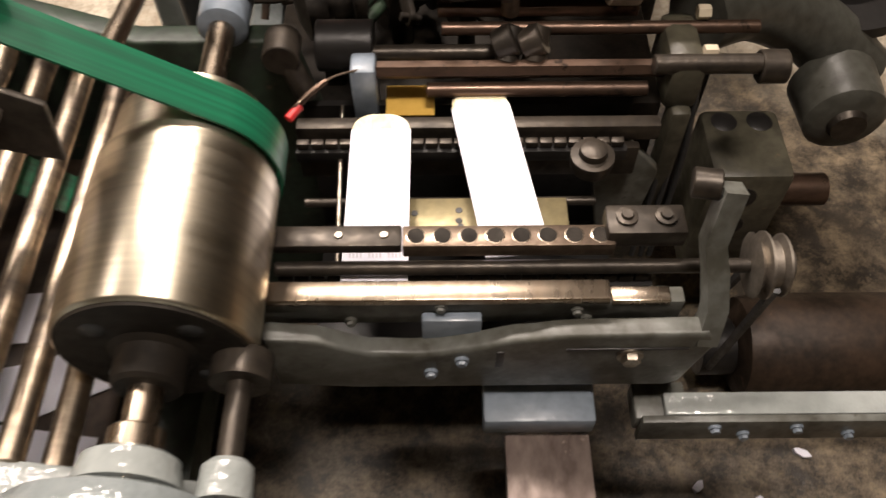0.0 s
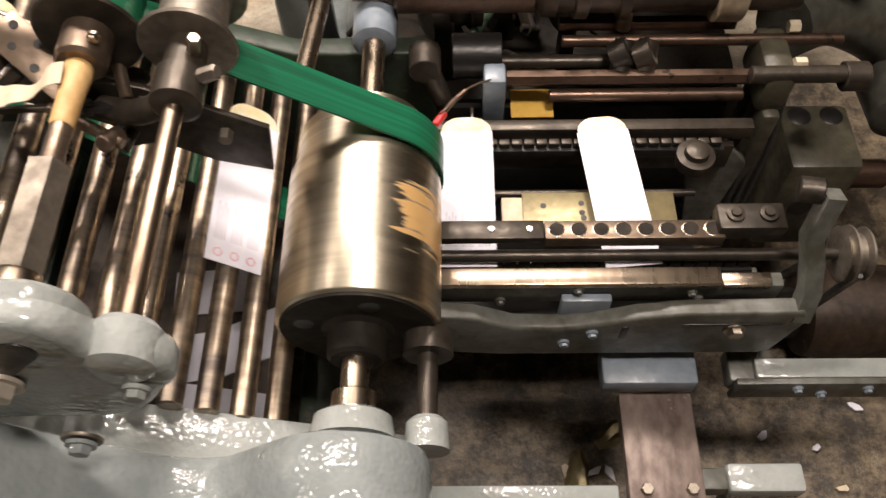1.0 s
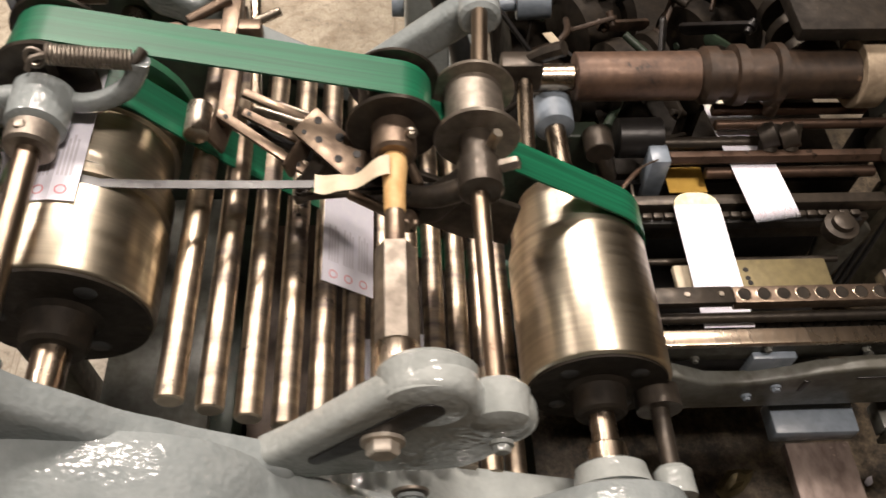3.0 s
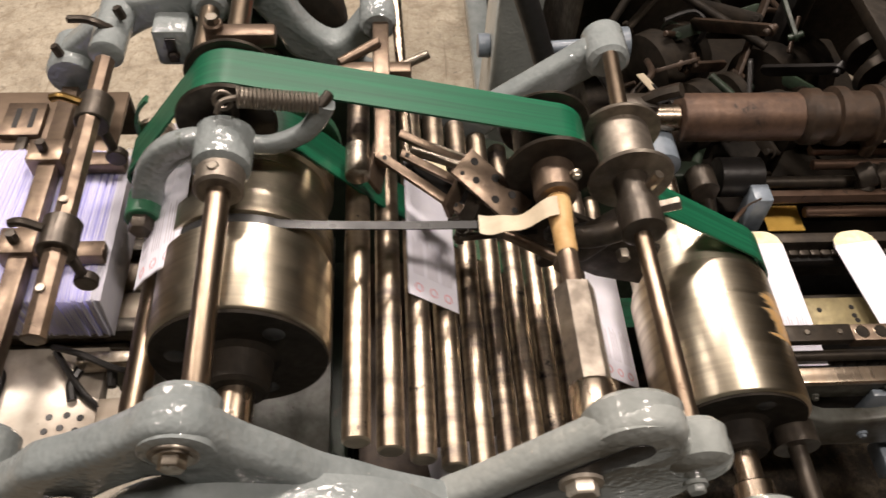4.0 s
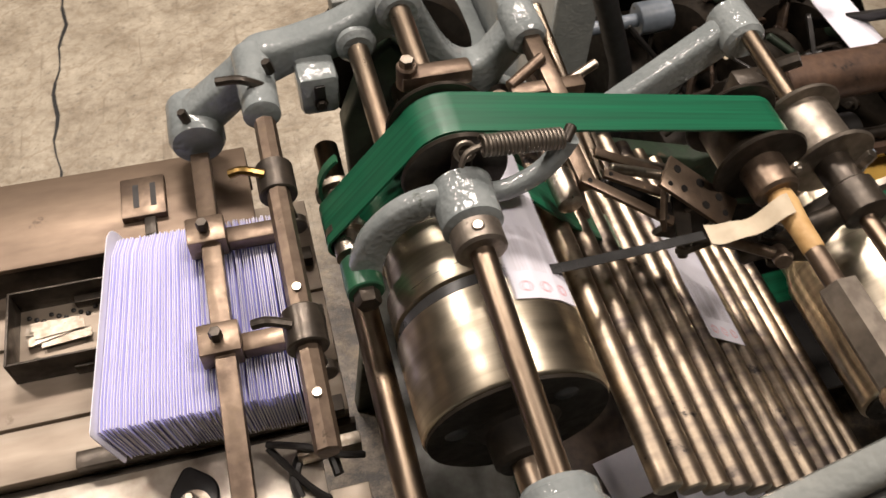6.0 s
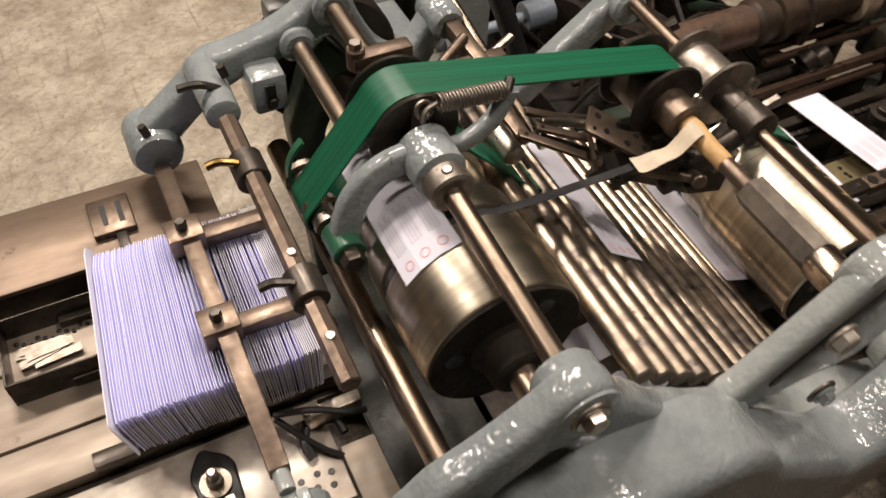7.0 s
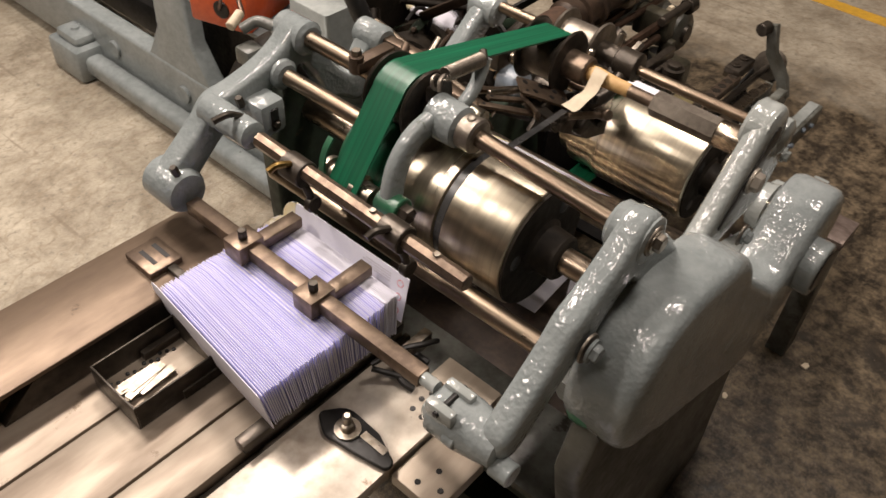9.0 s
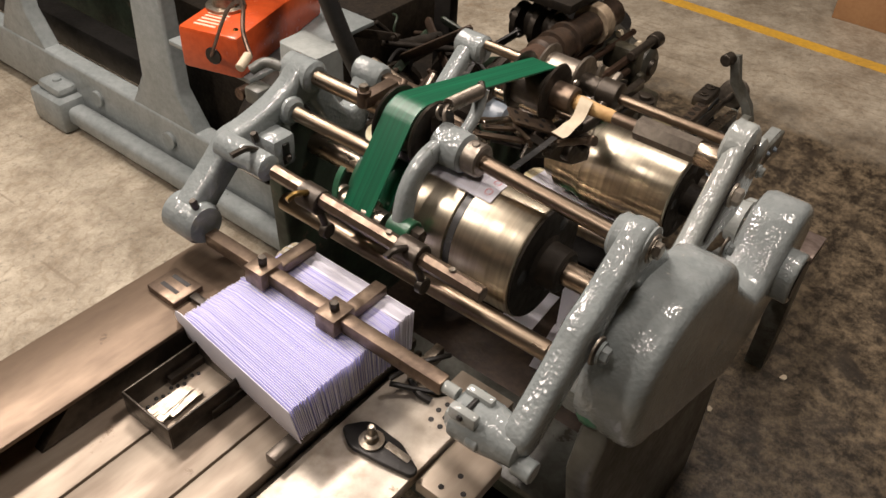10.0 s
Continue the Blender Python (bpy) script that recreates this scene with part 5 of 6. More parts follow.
part("flat_bar", box(B(), -0.005, 0.26, 0.872, 0.888, 0.668, 0.684, 0.002), BRONZE, rear, "flat brown steel bar")
xrod("control_rod", 0.790, 0.660, 0.27, 0.425, 0.013, IRON)
part("rod_knob", rod(B(), (0.405, 0.79, 0.655), (0.44, 0.79, 0.655), 0.022, 20), IRON, rear)
b = B()
rod(b, (-0.165, 0.852, 0.640), (-0.090, 0.852, 0.640), 0.034, 28)
part("dark_bearing", b, BLACK, rear)
b = B()
box(b, -0.118, -0.085, 0.785, 0.825, 0.545, 0.655, 0.005)
part("rod_block", b, BLUEGREY, rear, "blue-grey rod block")
for x in (0.085, 0.12):
    b = B()
    rod(b, (x, 0.815, 0.640), (x + 0.008, 0.850, 0.672), 0.016, 18)
    rod(b, (x - 0.012, 0.832, 0.654), (x + 0.012, 0.832, 0.668), 0.022, 18)
    part("universal_clamp", b, IRON, rear)
b = B()
rod(b, (0.09, 0.872, 0.675), (0.09, 0.872, 0.71), 0.012, 14)
part("clamp_post", b, BRACKET, rear)
b = B()
yprofile(b, *DR, [(0.825, 0.024), (0.83, 0.032), (0.885, 0.033), (0.89, 0.024)], 30)
part("drum_bearing", b, BLUEGREY, rear, "blue-grey bearing on the drum shaft")
b = B()
rod(b, (-0.352, 0.66, 0.80), (-0.338, 0.83, 0.79), 0.012, 18)
part("tie_rod", b, SHAFT, rear)
b = B()
box(b, -0.375, -0.31, 0.835, 0.87, 0.765, 0.82, 0.006)
sweep(b, smooth_path([(-0.34, 0.86, 0.80), (-0.31, 0.85, 0.83), (-0.285, 0.84, 0.85)]), 0.012, 8)
part("rod_bracket", b, IRON, rear)
b = B()
rod(b, (-0.205, 0.795, 0.665), (-0.205, 0.84, 0.665), 0.024, 20)
sweep(b, smooth_path([(-0.205, 0.815, 0.665), (-0.19, 0.805, 0.63), (-0.18, 0.80, 0.60)]), 0.016, 10)
part("cam_lever", b, IRON, rear)
# body and covers
part("feed_body", box(B(), -0.28, 0.36, 0.955, 1.50, 0.02, 0.42, 0.012), DIRTDARK, rear, "dark oily cast feed body")
part("feed_cover", box(B(), 0.10, 0.48, 0.905, 1.42, 0.800, 0.826, 0.004), DIRTDARK, rear, "black flat feed cover")
part("cover_post", box(B(), 0.40, 0.44, 1.0, 1.05, 0.0, 0.7995, 0.004), BLACK, rear)
part("cover_post", box(B(), 0.11, 0.15, 1.30, 1.36, 0.4205, 0.7995, 0.004), BLACK, rear)
part("back_body", box(B(), -0.26, 0.50, 1.55, 2.3, 0.0, 0.60, 0.02), DIRTDARK, rear)
random.seed(5)
for x, y, z, r, l in ((-0.22, 1.02, 0.56, 0.05, 0.10), (-0.12, 1.12, 0.52, 0.07, 0.12), (0.0, 1.04, 0.58, 0.06, 0.09), (0.06, 1.22, 0.50, 0.09, 0.15), (-0.18, 1.28, 0.50, 0.08, 0.14)):
    q = B()
    lathe(q, pose(x, y, z, 0, 90, 20 * l * 10), [(0, r * 0.4), (0.01, r), (l * 0.4, r), (l * 0.42, r * 0.7), (l * 0.8, r * 0.7), (l * 0.82, r * 0.9), (l, r * 0.9), (l + 0.01, r * 0.3)], 26)
    part("dark_gear", q, DIRTDARK, rear)
    part("gear_pedestal", box(B(), x + l * 0.3, x + l * 0.6, y - 0.02, y + 0.02, 0.40, z, 0.004), DIRTDARK, rear)
for i in range(46):
    x, y, z = random.uniform(-0.27, 0.12), random.uniform(0.97, 1.42), random.uniform(0.46, 0.66)
    l, a = random.uniform(0.03, 0.11), random.uniform(0, 180)
    q = B()
    if i % 3 == 0:
        rod(q, (-l, 0, 0), (l, 0, 0.02), random.uniform(0.004, 0.010), 12)
    elif i % 3 == 1:
        slab(q, outline([(-l, 0, 0.012), (l * 0.3, 0.01, 0.008), (l, 0.025, 0.014)]), -0.004, 0.004, 0.001)
        rod(q, (-l, -0.015, 0), (-l, 0.015, 0), 0.007, 12)
    else:
        sweep(q, smooth_path([(-l, 0, -0.03), (-l * 0.3, 0.01, 0.02), (l * 0.4, -0.01, 0.015), (l, 0.01, -0.04)], 4), random.uniform(0.003, 0.007), 8)
    part("feed_linkage", q, (DIRTDARK, DARKGREEN, DIRTDARK, BROWNIRON, BLACK, DARKGREEN, DIRTDARK, BROWNIRON)[i % 8], rear).matrix_basis = pose(x, y, z, random.uniform(-50, 50), random.uniform(-50, 50), a)
for x, y, w, l, a in ((-0.16, 0.99, 0.012, 0.022, 12), (-0.25, 1.06, 0.014, 0.02, 40), (0.33, 1.2, 0.025, 0.010, 10), (0.15, 1.10, 0.016, 0.008, 30)):
    top_ = 0.827 if y > 1.05 and x > 0 else 0.742
    solid("paper_scrap", box(B(), -w, w, -l, l, 0, 0.0015, 0), CREAM, "torn cream paper scrap on the feed unit", "scrap", "paper scraps on the machine").matrix_basis = pose(x, y, top_ if x > 0.1 else 0.67, 14, 23, a)
for i in range(5):
    part("cam_disc", yprofile(B(), 0.18 + 0.03 * (i % 2), 0.70, [(0.97 + 0.03 * i, 0.05), (0.985 + 0.03 * i, 0.055)], 20), IRON, rear)
part("cam_shaft", yprofile(B(), 0.195, 0.70, [(0.94, 0.018), (1.14, 0.018)], 16), IRON, rear)
# bearing bracket of the rods at the right end
b = B()
box(b, 0.290, 0.338, 0.775, 0.885, 0.59, 0.668, 0.012)
box(b, 0.302, 0.330, 0.76, 0.80, 0.36, 0.60, 0.008)
part("rod_bearing", b, OLIVE, rear)
for y, z in ((0.805, 0.678), (0.868, 0.690)):
    part("bearing_nut", hexnut(B(), (0.335, y, z - 0.012), (0.352, y, z - 0.012), 0.010), CREAM, rear)
cst = part("pierced_casting", box(B(), 0.400, 0.525, 0.775, 0.915, 0.20, 0.45, 0.014), OLIVE, rear, "oily brown casting with round holes")
for x, y in ((0.435, 0.885), (0.49, 0.885)):
    part("hole", lathe(B(), Matrix.Translation((x, y, 0.4503)), [(0, 0.020), (0.0008, 0.019)], 22), BLACK, cst)
for x, z in ((0.455, 0.40), (0.455, 0.33)):
    part("hole", yprofile(B(), x, z, [(0.7735, 0.021), (0.7748, 0.022)], 22), BLACK, cst)
part("cross_stub", rod(B(), (0.545, 0.87, 0.30), (0.64, 0.87, 0.30), 0.028, 22), BRONZE, rear)
b = B()
sweep(b, smooth_path([(0.36, 0.93, 0.62), (0.45, 0.98, 0.60), (0.56, 1.0, 0.54), (0.66, 0.98, 0.46)]), 0.055, 14)
yprofile(b, 0.61, 0.47, [(0.86, 0.05), (0.87, 0.062), (0.95, 0.066)], 28)
part("bent_housing", b, SIDEPLATE, rear)
part("housing_cap", yprofile(B(), 0.61, 0.47, [(0.85, 0.026), (0.86, 0.030)], 26), IRON, rear)
b = B()
lathe(b, Matrix.Translation((0.62, 1.14, 0.52)), [(0, 0.15), (0.01, 0.165), (0.03, 0.165), (0.035, 0.10), (0.06, 0.10)], 40)
part("hand_wheel", b, BLACK, rear)
b = B()
for k in range(3):
    sweep(b, smooth_path([(0.31 + 0.012 * k, 0.80, 0.66), (0.312 + 0.014 * k, 0.77, 0.50), (0.30 + 0.014 * k, 0.74, 0.30)]), 0.0045, 8)
part("cable", b, RUBBER, rear)
# drive motor by the floor and its shaft
mot = thing("drive_motor", "dark brown oily drive motor lying beside the conveyor", "motor")
b = B()
lathe(b, Matrix.Translation((0.50, 0.68, 0.10)) @ Matrix.Rotation(radians(90), 4, "Y"), [(0, 0.05), (0.01, 0.085), (0.05, 0.092), (0.30, 0.092), (0.34, 0.085), (0.36, 0.05)], 36)
part("motor_body", b, BROWNIRON, mot)
part("motor_foot", box(B(), 0.54, 0.82, 0.60, 0.76, 0.0, 0.03, 0.004), IRON, mot)
part("motor_pulley", rod(B(), (0.44, 0.68, 0.10), (0.499, 0.68, 0.10), 0.05, 26), BLACK, mot)
b = B()
sweep(b, [(0.372, 0.486, 0.61), (0.45, 0.63, 0.12)], 0.007, 6)
sweep(b, [(0.372, 0.54, 0.61), (0.45, 0.73, 0.12)], 0.007, 6)
solid("drive_belt", b, RUBBER, "black rubber drive belt running down to the motor", "belt")

# ---- small loose things at the feed side ----
solid("yellow_card", box(B(), -0.075, -0.010, 0.775, 0.83, 0.585, 0.587, 0, pose(0, 0, 0, 0, 0, 0)), YELLOWCARD, "bent yellow card lying behind the conveyor", "card")
b = B()
sweep(b, smooth_path([(-0.10, 0.795, 0.652), (-0.14, 0.77, 0.66), (-0.175, 0.73, 0.66), (-0.187, 0.725, 0.65)]), 0.0016, 8)
cable = thing("sensor_wire", "frayed brown wire with a red tip", "wire")
part("wire", b, BRACKET, cable)
part("wire_sleeve", sweep(B(), smooth_path([(-0.145, 0.765, 0.66), (-0.165, 0.745, 0.658), (-0.178, 0.730, 0.652)]), 0.004, 8), BRONZE, cable)
part("red_tip", rod(B(), (-0.176, 0.731, 0.652), (-0.190, 0.712, 0.647), 0.006, 12), RED, cable)
random.seed(8)
spots = [(0.045, 0.40), (0.10, 0.395), (0.13, 0.39), (0.43, 0.46), (0.53, 0.44), (0.56, 0.36), (-0.14, 0.19), (0.10, 0.08), (0.62, 0.52), (0.42, 0.30), (0.25, 0.2), (0.85, 0.30), (-0.5, -0.05), (0.55, -0.25), (0.8, -0.1)]
for x, y in spots:
    b = B()
    n = 6
    ringp = [(0.014 * random.uniform(0.5, 1.3) * math.cos(2 * math.pi * i / n), 0.008 * random.uniform(0.5, 1.3) * math.sin(2 * math.pi * i / n)) for i in range(n)]
    lo2, up2 = [b.verts.new((px, py, 0)) for px, py in ringp], [b.verts.new((px, py, 0.002 + random.uniform(0, 0.006))) for px, py in ringp]
    b.faces.new(up2)
    b.faces.new(lo2[::-1])
    for i in range(n):
        b.faces.new((lo2[i], lo2[(i + 1) % n], up2[(i + 1) % n], up2[i]))
    ob = solid("paper_scrap", b, random.choice((PAPER, CREAM, PAPER)), "torn paper scrap lying on the oily floor", "scrap", "paper scraps on the floor")
    ob.matrix_basis = pose(x, y, 0.0015, 0, 0, random.uniform(0, 180))
for x, y, a in ((0.147, 0.467, 30), (0.068, 0.383, 80)):
    b = B()
    n = 9
    ringp = [(0.055 * random.uniform(0.5, 1.2) * math.cos(2 * math.pi * i / n), 0.026 * random.uniform(0.5, 1.2) * math.sin(2 * math.pi * i / n)) for i in range(n)]
    foot_ = [b.verts.new((px, py, 0.0)) for px, py in ringp]
    mid_ = [b.verts.new((px * 0.6, py * 0.6, random.uniform(0.006, 0.018))) for px, py in ringp]
    tip_ = b.verts.new((0, 0, 0.008))
    for i in range(n):
        j = (i + 1) % n
        b.faces.new((foot_[i], foot_[j], mid_[j], mid_[i]))
        b.faces.new((mid_[i], mid_[j], tip_))
    b.faces.new(foot_[::-1])
    solid("crumpled_rag", b, OILBRASS, "oily yellow rag crumpled on the floor", "rag", "rags on the floor").matrix_basis = pose(x, y, 0.002, 0, 0, a)
for k, (x, y, z, a) in enumerate(((-1.055, 0.135, 0.50, 20), (-0.985, 0.095, 0.42, -30), (-1.13, 0.16, 0.60, 50))):
    solid("fallen_envelope", box(B(), -0.06, 0.06, -0.035, 0.035, 0, 0.0015, 0, None), PAPER, "crumpled white envelope caught under the machine", "envelope", "fallen envelopes").matrix_basis = pose(x, y, z, 25, 12, a)
for x, y, a in ((-0.60, 0.44, 10), (-0.50, 0.36, -8), (-0.53, 0.56, 4), (-0.46, 0.48, 25)):
    solid("fallen_envelope", box(B(), -0.07, 0.07, -0.038, 0.038, 0, 0.0015, 0, None), PAPER, "white envelope fallen below the rollers", "envelope", "fallen envelopes").matrix_basis = pose(x, y, 0.43, 0, 0, a)
# Added board, coloured dark so the gaps between the rollers read as shade.
solid("drip_board", box(B(), -0.78, -0.41, 0.215, 0.88, 0.41, 0.428, 0.002), BROWNIRON, "dark board added under the rollers to keep their gaps dark", "board")

# ---- the tall grey frame behind, with the orange box ----
bg = thing("gumming_frame", "tall grey-painted machine frame standing on feet", "machine frame")


def yz_slab(name, ring, x0, x1, mat, label="", bevel=0.012):
    b = B()
    slab(b, ring, 0, x1 - x0, bevel)
    ob = part(name, b, mat, bg, label)
    ob.matrix_basis = Matrix(((0, 1, 0, x0), (1, 0, 0, 0), (0, 0, 1, 0), (0, 0, 0, 1)))
    return ob


yz_slab("bottom_rail", [(1.15, 0.05), (4.2, 0.05), (4.2, 0.24), (1.15, 0.24)], -0.40, -0.33, GREY)
yz_slab("frame_post", [(1.90, 0.22), (2.24, 0.22), (2.16, 0.36), (2.12, 0.95), (1.99, 0.95), (1.98, 0.36)], -0.395, -0.335, GREY)
yz_slab("frame_post", [(2.75, 0.22), (3.05, 0.22), (2.97, 0.36), (2.93, 0.95), (2.82, 0.95), (2.83, 0.36)], -0.395, -0.335, GREY)
yz_slab("frame_post", [(1.17, 0.0), (1.40, 0.0), (1.36, 0.30), (1.34, 0.80), (1.21, 0.80), (1.20, 0.30)], -0.515, -0.425, PALE)
yz_slab("top_rail", [(1.17, 0.93), (4.2, 0.93), (4.2, 1.05), (1.17, 1.05)], -0.40, -0.33, GREY)
yz_slab("base_ledge", [(1.3, 0.03), (2.62, 0.03), (2.62, 0.10), (1.3, 0.10)], -0.47, -0.401, GREY, "", 0.02)
b = B()
box(b, -0.50, -0.34, 2.56, 2.76, 0.0, 0.13, 0.02)
box(b, -0.475, -0.36, 2.59, 2.73, 0.12, 0.165, 0.02)
part("foot", b, GREY, bg, "stepped grey cast foot")
part("foot_bolt", lathe(B(), Matrix.Translation((-0.43, 2.66, 0.165)), [(0, 0.016), (0.008, 0.014)], 18), GREY, bg)
for y, z in ((2.45, 0.16), (2.05, 0.16)):
    q = B()
    rod(q, (-0.412, y, z), (-0.399, y, z), 0.03, 22)
    part("frame_boss", q, GREY, bg)
part("inner_beam", box(B(), -0.20, -0.10, 1.2, 4.2, 0.10, 0.22, 0.01), BLACK, bg)
part("inner_panel", box(B(), 0.0, 0.02, 2.35, 4.2, 0.0, 1.0, 0.005), DARKGREEN, bg)
part("inner_beam", rod(B(), (-0.33, 1.75, 0.42), (0.1, 1.75, 0.42), 0.02, 18), BRONZE, bg)
part("shelf", box(B(), -0.56, -0.10, 1.405, 1.72, 0.678, 0.6915, 0.003), GREY, bg)
b = B()
rod(b, (-0.425, 1.30, 0.55), (-0.28, 1.30, 0.56), 0.014, 18)
part("frame_stub", b, BLUEGREY, bg)
part("frame_boss", rod(B(), (-0.285, 1.30, 0.56), (-0.215, 1.30, 0.565), 0.034, 24), BLUEGREY, bg)
part("frame_boss", rod(B(), (-0.54, 1.25, 0.60), (-0.516, 1.25, 0.60), 0.024, 20), BLUEGREY, bg)
part("hose", sweep(B(), smooth_path([(-0.535, 1.16, 1.0), (-0.505, 1.13, 0.87), (-0.445, 1.11, 0.71), (-0.41, 1.10, 0.60), (-0.40, 1.10, 0.44), (-0.40, 1.16, 0.30)]), 0.021, 14), RUBBER, bg, "thick dark hose")
ob_ = thing("control_box", "glossy orange enamelled control box with a round knob", "control box")
b = B()
box(b, -0.60, -0.18, 1.412, 1.580, 0.692, 0.802, 0.010)
part("housing", b, ORANGE, ob_)
b = B()
rod(b, (-0.603, 1.485, 0.742), (-0.5985, 1.485, 0.742), 0.022, 26)
part("cable_hole", b, BLACK, ob_)
b = B()
lathe(b, Matrix.Translation((-0.46, 1.53, 0.802)), [(0, 0.05), (0.008, 0.05), (0.010, 0.034), (0.04, 0.030), (0.045, 0.02)], 28)
part("knob", b, CHROME, ob_)
for i in range(5):
    part("legend_bar", box(B(), -0.575 + 0.016 * i, -0.567 + 0.016 * i, 1.49, 1.55, 0.8022, 0.8028, 0), CREAM, ob_)
for x in (-0.56, -0.56):
    part("lid_screw", lathe(B(), Matrix.Translation((x, 1.44, 0.802)), [(0, 0.007), (0.003, 0.005)], 12), BRASS, ob_)
ob_.matrix_basis = Matrix.Translation((-0.60, 1.50, 0)) @ Matrix.Rotation(radians(17), 4, "Z") @ Matrix.Translation((0.60, -1.50, 0))
wire = thing("braided_wire", "braided red and cream wire with a yellow connector", "wire")
part("wire", sweep(B(), smooth_path([(-0.93, 0.93, 1.065), (-0.90, 0.98, 1.08), (-0.84, 1.05, 1.09), (-0.76, 1.2, 1.0), (-0.602, 1.485, 0.745)]), 0.004, 8), BRONZE, wire)
part("connector", rod(B(), (-0.96, 0.925, 1.055), (-0.93, 0.935, 1.065), 0.008, 12), CREAM, wire)

# ---- the stack of finished envelopes ----
random.seed(21)


def standing_envelope(bow, flap):
    """A closed envelope on its long edge: x is its thickness, y its length, z its height."""
    b = B()
    ny, L, Hh = 8, 0.246, 0.0775
    rows_ = []
    for j in range(ny + 1):
        y = L * j / ny
        x = bow * math.sin(math.pi * j / ny)
        top = Hh - (0.010 if j == ny else 0.0) - (0.003 if j == 0 else 0)
        rows_.append([b.verts.new(q) for q in ((x - 0.0006, y, 0), (x + 0.0006, y, 0), (x + 0.0009, y, Hh * 0.6), (x + 0.0006, y, top - 0.0004), (x, y, top), (x - 0.0006, y, top - 0.0004), (x - 0.0009, y, Hh * 0.6))])
    for a, c in zip(rows_, rows_[1:]):
        for k in range(7):
            m = (k + 1) % 7
            b.faces.new((a[k], a[m], c[m], c[k]))
    b.faces.new(rows_[0][::-1])
    b.faces.new(rows_[-1])
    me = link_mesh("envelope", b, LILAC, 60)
    # White tops and near ends against lilac sides: lit edges put into colour.
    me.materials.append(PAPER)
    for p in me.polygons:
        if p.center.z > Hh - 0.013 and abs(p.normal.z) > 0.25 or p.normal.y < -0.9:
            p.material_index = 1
    return me


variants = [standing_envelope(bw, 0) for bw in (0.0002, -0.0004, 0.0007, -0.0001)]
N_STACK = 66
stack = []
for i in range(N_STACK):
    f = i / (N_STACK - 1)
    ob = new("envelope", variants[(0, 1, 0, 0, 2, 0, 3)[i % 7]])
    tagged(ob, "folded white envelope standing on edge, its sides coloured lilac for gap shade", "envelope", "stacked envelopes")
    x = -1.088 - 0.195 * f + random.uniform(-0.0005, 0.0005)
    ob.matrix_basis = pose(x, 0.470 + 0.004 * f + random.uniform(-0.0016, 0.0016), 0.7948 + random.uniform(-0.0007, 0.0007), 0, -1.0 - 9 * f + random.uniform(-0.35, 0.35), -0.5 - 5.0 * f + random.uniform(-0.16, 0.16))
    stack.append(ob)
b = B()
slab(b, outline([(0.0, 0.0, 0.006), (0.0, 0.070, 0.006), (0.225, 0.070, 0.006), (0.235, 0.046, 0.030), (0.238, 0.030, 0.030), (0.225, 0.006, 0.006)]), 0.0, 0.0012, 0.0004)
fe = solid("front_envelope", b, PAPER, "white envelope facing out at the stack's end, with red marks", "envelope", "stacked envelopes")
fe.matrix_basis = pose(-1.2895, 0.474, 0.8005, 0, 0, 84.5) @ pose(0, 0, 0, -10, 0, 0)
for k in range(3):
    q = B()
    m = Matrix.Translation((0.010, -0.0004, 0.010 + 0.017 * k)) @ Matrix.Rotation(radians(90), 4, "X")
    part("printed_mark", lathe(q, m, [(0, 0.0065), (0.0003, 0.0064)], 18), REDINK, fe)
stack.append(fe)

# ---- envelopes on their way through the machine ----
WIDTH, LENGTH = 0.077, 0.257


def panel(x0, x1, near=0.0, lift=0.0):
    b = B()
    xs = [x0 + (x1 - x0) * i / 6 for i in range(7)]
    r, h = 0.030, WIDTH / 2
    top, low = [], []
    for x in xs:
        d = abs(x) - (h - r)
        far = LENGTH - (r - math.sqrt(max(r * r - d * d, 0.0)) if d > 0 else 0.0)
        ys = (near, near + (far - near) * 0.4, near + (far - near) * 0.8, far)
        top.append([b.verts.new((x, y, 0.0006 + lift)) for y in ys])
        low.append([b.verts.new((x, y, -0.0006 + lift)) for y in ys])
    for i in range(6):
        for j in range(3):
            b.faces.new((top[i][j], top[i + 1][j], top[i + 1][j + 1], top[i][j + 1]))
            b.faces.new((low[i][j], low[i][j + 1], low[i + 1][j + 1], low[i + 1][j]))
        b.faces.new((top[i][0], low[i][0], low[i + 1][0], top[i + 1][0]))
        b.faces.new((top[i][3], top[i + 1][3], low[i + 1][3], low[i][3]))
    for i in (0, 6):
        for j in range(3):
            b.faces.new((top[i][j], top[i][j + 1], low[i][j + 1], low[i][j]))
    return b


W3 = WIDTH / 3


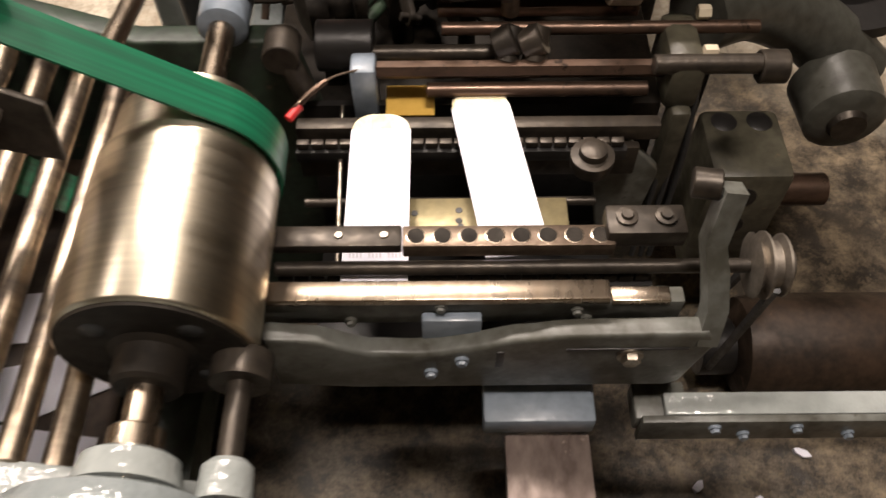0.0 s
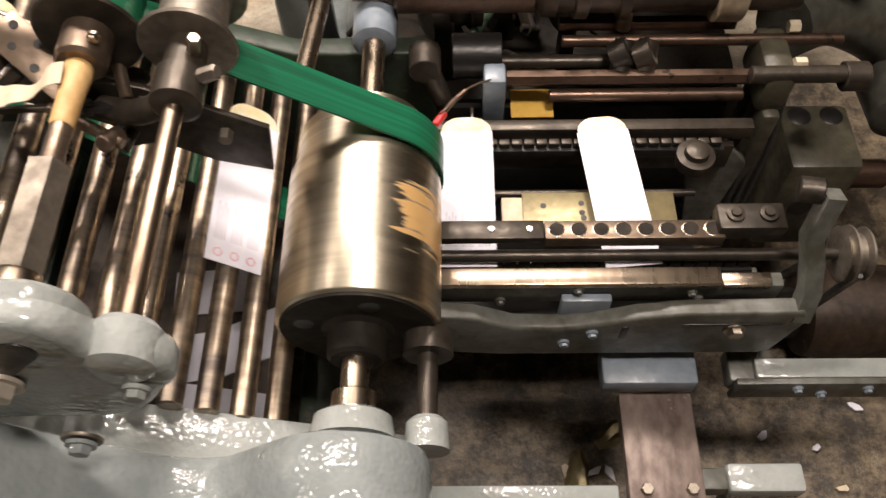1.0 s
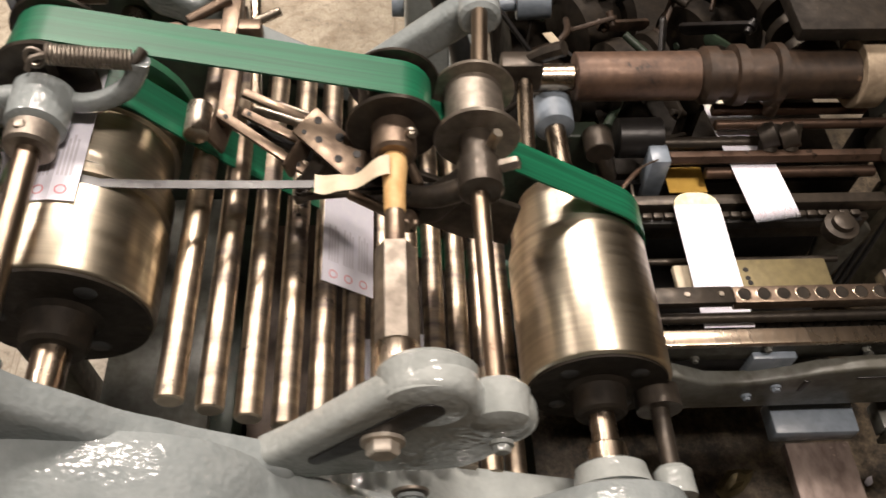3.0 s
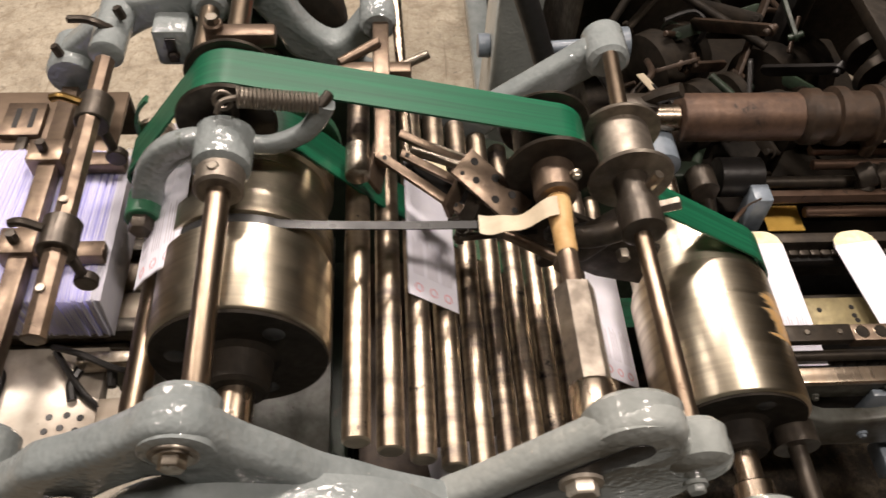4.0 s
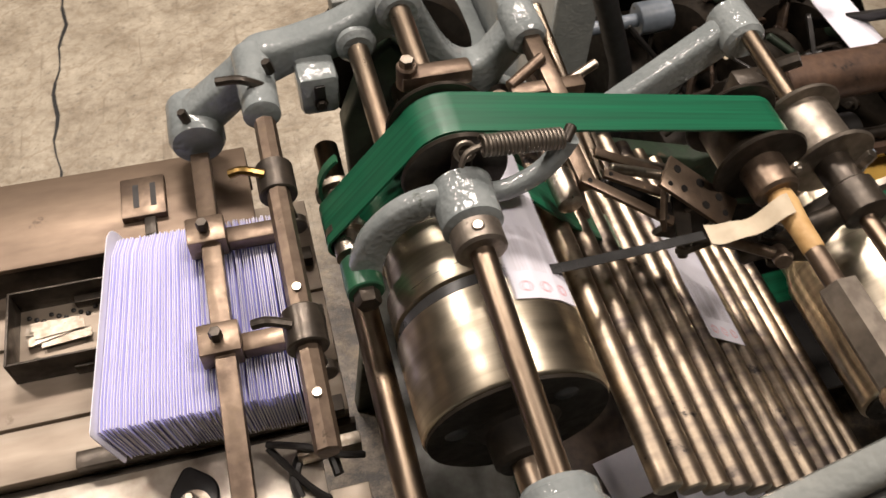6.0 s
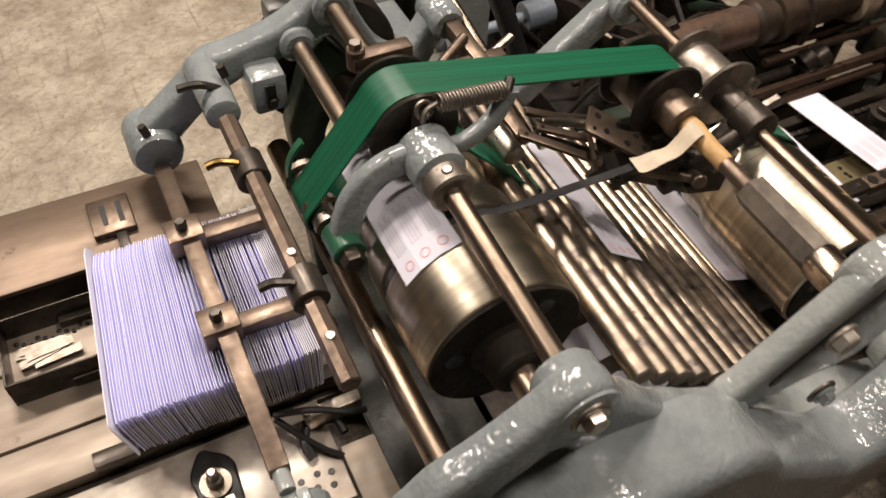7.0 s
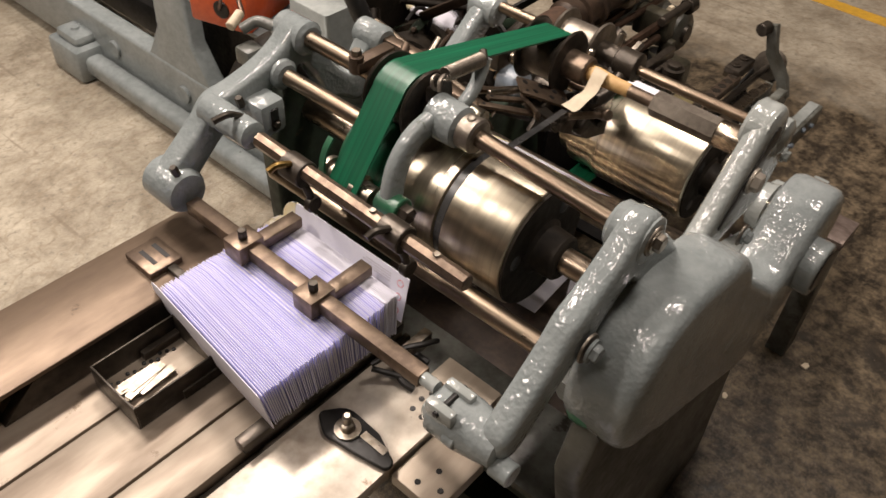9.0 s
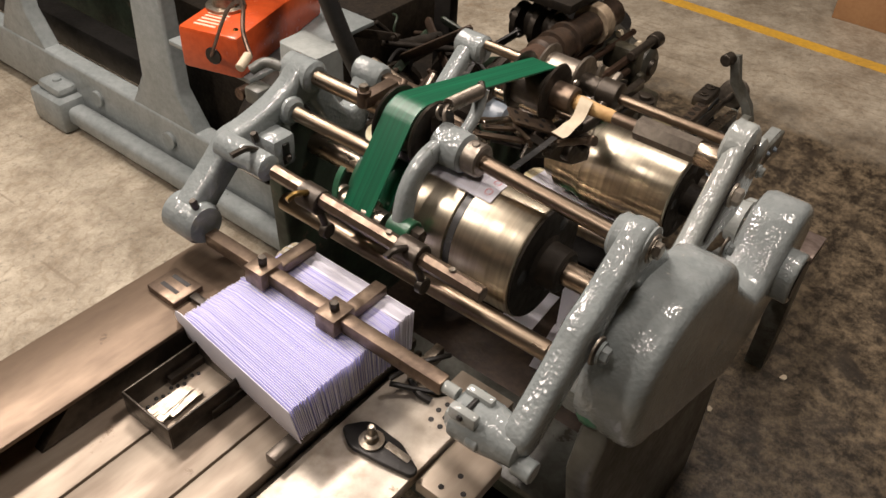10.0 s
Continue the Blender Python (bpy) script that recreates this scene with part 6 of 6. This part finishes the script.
def travelling_envelope():
    e = thing("travelling_envelope", "white printed envelope with an open rounded flap, carried through the machine", "envelope", "travelling envelopes")
    mid = part("panel", panel(-W3 / 2, W3 / 2), PAPER, e)
    kids = [mid]
    for sgn in (-1, 1):
        bm_ = panel(min(sgn * W3 / 2, sgn * WIDTH / 2), max(sgn * W3 / 2, sgn * WIDTH / 2))
        for v in bm_.verts:
            v.co.x -= sgn * W3 / 2
        p_ = part("panel", bm_, PAPER, e)
        p_.matrix_basis = pose(sgn * W3 / 2, 0, 0)
        kids.append(p_)
    for p_, xa, xb, off in ((kids[0], -W3 / 2, W3 / 2, 0.0), (kids[1], -WIDTH / 2, -W3 / 2, W3 / 2), (kids[2], W3 / 2, WIDTH / 2, -W3 / 2)):
        g_ = panel(xa, xb, 0.232, 0.0004)
        for v in g_.verts:
            v.co.x += off
        part("gum_strip", g_, GUM, p_, "yellowed gum on the flap")
    for p_, cx in ((kids[0], 0.0), (kids[1], -W3 / 2 + 0.003), (kids[2], W3 / 2 - 0.003)):
        part("printed_mark", lathe(B(), Matrix.Translation((cx, 0.014, 0.0006)), [(0.0, 0.0062), (0.0002, 0.0062), (0.0003, 0.0046), (0.0, 0.0046)], 18, False), REDINK, p_)
        for k in range(4):
            part("printed_bar", box(B(), cx - 0.008 + 0.0042 * k, cx - 0.0055 + 0.0042 * k, 0.032, 0.088 - 0.006 * (k % 2), 0.0007, 0.0009, 0), GREYINK, p_)
    return e


first = travelling_envelope()
travellers = [first]
for i in range(17):
    travellers.append(copy_thing(first, pose(0, 0, 0)))

# centre x, z, climb in degrees, front end y, fold of the side panels, turn, by seconds after passing a mark on the slope
def envelope_state(u):
    if u < -2.18:
        q = (u + 2.18) / -1.0
        yf = 0.503 + min(0.85, max(0.0, -2.18 - u) * (0.76 + 1.0 * min(1.0, q * 3)))
        sink = max(0.0, min(1.0, (q - 0.28) / 0.3))
        return 0.066 + 0.024 * max(0.0, 1 - q * 4), 0.604 + min(0.10, q * 0.13) - 0.40 * sink * sink * (3 - 2 * sink), 0.0, yf, 0.0, 9.0, min(12.0, q * 26)
    if u < -0.95:
        x = -0.30 * (u + 1.70) - (0.054 * max(0.0, (-1.95 - u) / 0.23))
        return x, 0.604, 0.0, 0.503, 0.0, max(0.0, 9.0 * (-1.75 - u) / 0.43), 0.0
    if u < -0.62:
        f = (u + 0.95) / 0.33
        s = slope(-0.2 + 0.445 * -0.62, 0.0155)
        x, z = -0.225 + (s.x + 0.225) * f, 0.604 + (s.z - 0.604) * f - 0.020 * math.sin(math.pi * f)
        return x, z, 37.8 * f * f, 0.503 - 0.036 * f, 0.0, 0.0, 0.0
    th = -275.0 * (u - 0.76)
    if th > 36.0:
        s = slope(-0.2 + 0.445 * u, 0.0155)
        f = max(0.0, min(1.0, (u - 0.35) / 0.25))
        e = Vector((DL[0] + 0.0970 * math.sin(radians(36)), 0, DL[1] + 0.0970 * math.cos(radians(36))))
        s = s.lerp(e, f * f)
        return s.x, s.z, 37.8 - 1.8 * f, 0.467 - 0.022 * f, 10.0 * f, 0.0, 0.0
    if th > -50.0:
        return DL[0] + 0.0970 * math.sin(radians(th)), DL[1] + 0.0970 * math.cos(radians(th)), th, 0.443, 15.0, 0.0, 0.0
    keys = ((0.942, -0.959, 0.977, -50, 0.443, 15), (1.002, -0.978, 0.957, -43, 0.443, 10), (1.102, -1.0, 0.917, -46, 0.455, 2), (1.202, -1.029, 0.884, -60, 0.462, 0), (1.302, -1.043, 0.852, -76, 0.468, 0), (1.40, -1.060, 0.8335, -87, 0.470, 0))
    for a, c in zip(keys, keys[1:]):
        if u <= c[0]:
            f = (u - a[0]) / (c[0] - a[0])
            v = [p + (q - p) * f for p, q in zip(a, c)]
            return v[1], v[2], v[3], v[4], v[5], 0.0, 0.0
    return -1.060 - 0.0022 * (u - 1.40) / PERIOD, 0.8335, -87 - min(3.0, u - 1.4), 0.470, 0.0, 0.0, 0.0


def envelope_rows(cross):
    body, left, right = [], [], []
    times = [i * 0.1 for i in range(101)]
    fine = [cross + 0.3 + 0.05 * i for i in range(24)]
    times = sorted({round(t, 3) for t in times + [t for t in fine if 0 < t < 10]})
    kept, last = [], -1
    for t in times:
        if frame(t) != last and (t in (0.0, 10.0) or -3.05 < t - cross < 6.0):
            kept.append(t)
            last = frame(t)
    if kept[-1] != 10.0:
        kept.append(10.0)
    for t in kept:
        u = max(-3.0, t - cross)
        x, z, a, yf, fold, turn, tip = envelope_state(u)
        if u > 1.4:
            z, yf = z + 0.0012 * math.sin(cross * 7.0), yf + 0.0016 * math.sin(cross * 11.0)
        body.append((t, Matrix.Translation((x, yf, z)) @ pose(0, 0, 0, 0, a, 0) @ pose(0, 0, 0, tip, 0, turn)))
        left.append((t, pose(-W3 / 2, 0, 0, 0, -fold, 0)))
        right.append((t, pose(W3 / 2, 0, 0, 0, fold, 0)))
    return body, left, right


# ---- all that moves ----
def motions():
    for k, e in enumerate(travellers):
        body, left, right = envelope_rows(1.438 + PERIOD * (k - 3))
        walk(e, body)
        sides = [c for c in e.children if abs(c.matrix_basis.translation.x) > 0.001]
        for c in sides:
            walk(c, left if c.matrix_basis.translation.x < 0 else right)
    # the stack is pushed along as envelopes join it
    for ob in stack:
        m = ob.matrix_basis.copy()
        walk(ob, [(0.0, Matrix.Translation((0.0022 * 10.0 / PERIOD, 0, 0)) @ m), (10.0, m)])
    turn = 360.0 / 1.5
    for ob, (x, z), sgn, t0 in ((drum_right, DR, 1, 0.72), (drum_left, DL, -1, 0.0)):
        walk(ob, [(0.2 * i, pose(x, 0.374, z, 0, sgn * turn * (0.2 * i - t0), 0)) for i in range(51)])
    for i, ob in enumerate(rollers):
        p = ob.matrix_basis.translation.copy()
        walk(ob, [(0.1 * j, pose(p.x, p.y, p.z, 0, -70.0 * j + 37 * i, 0)) for j in range(101)])


motions()
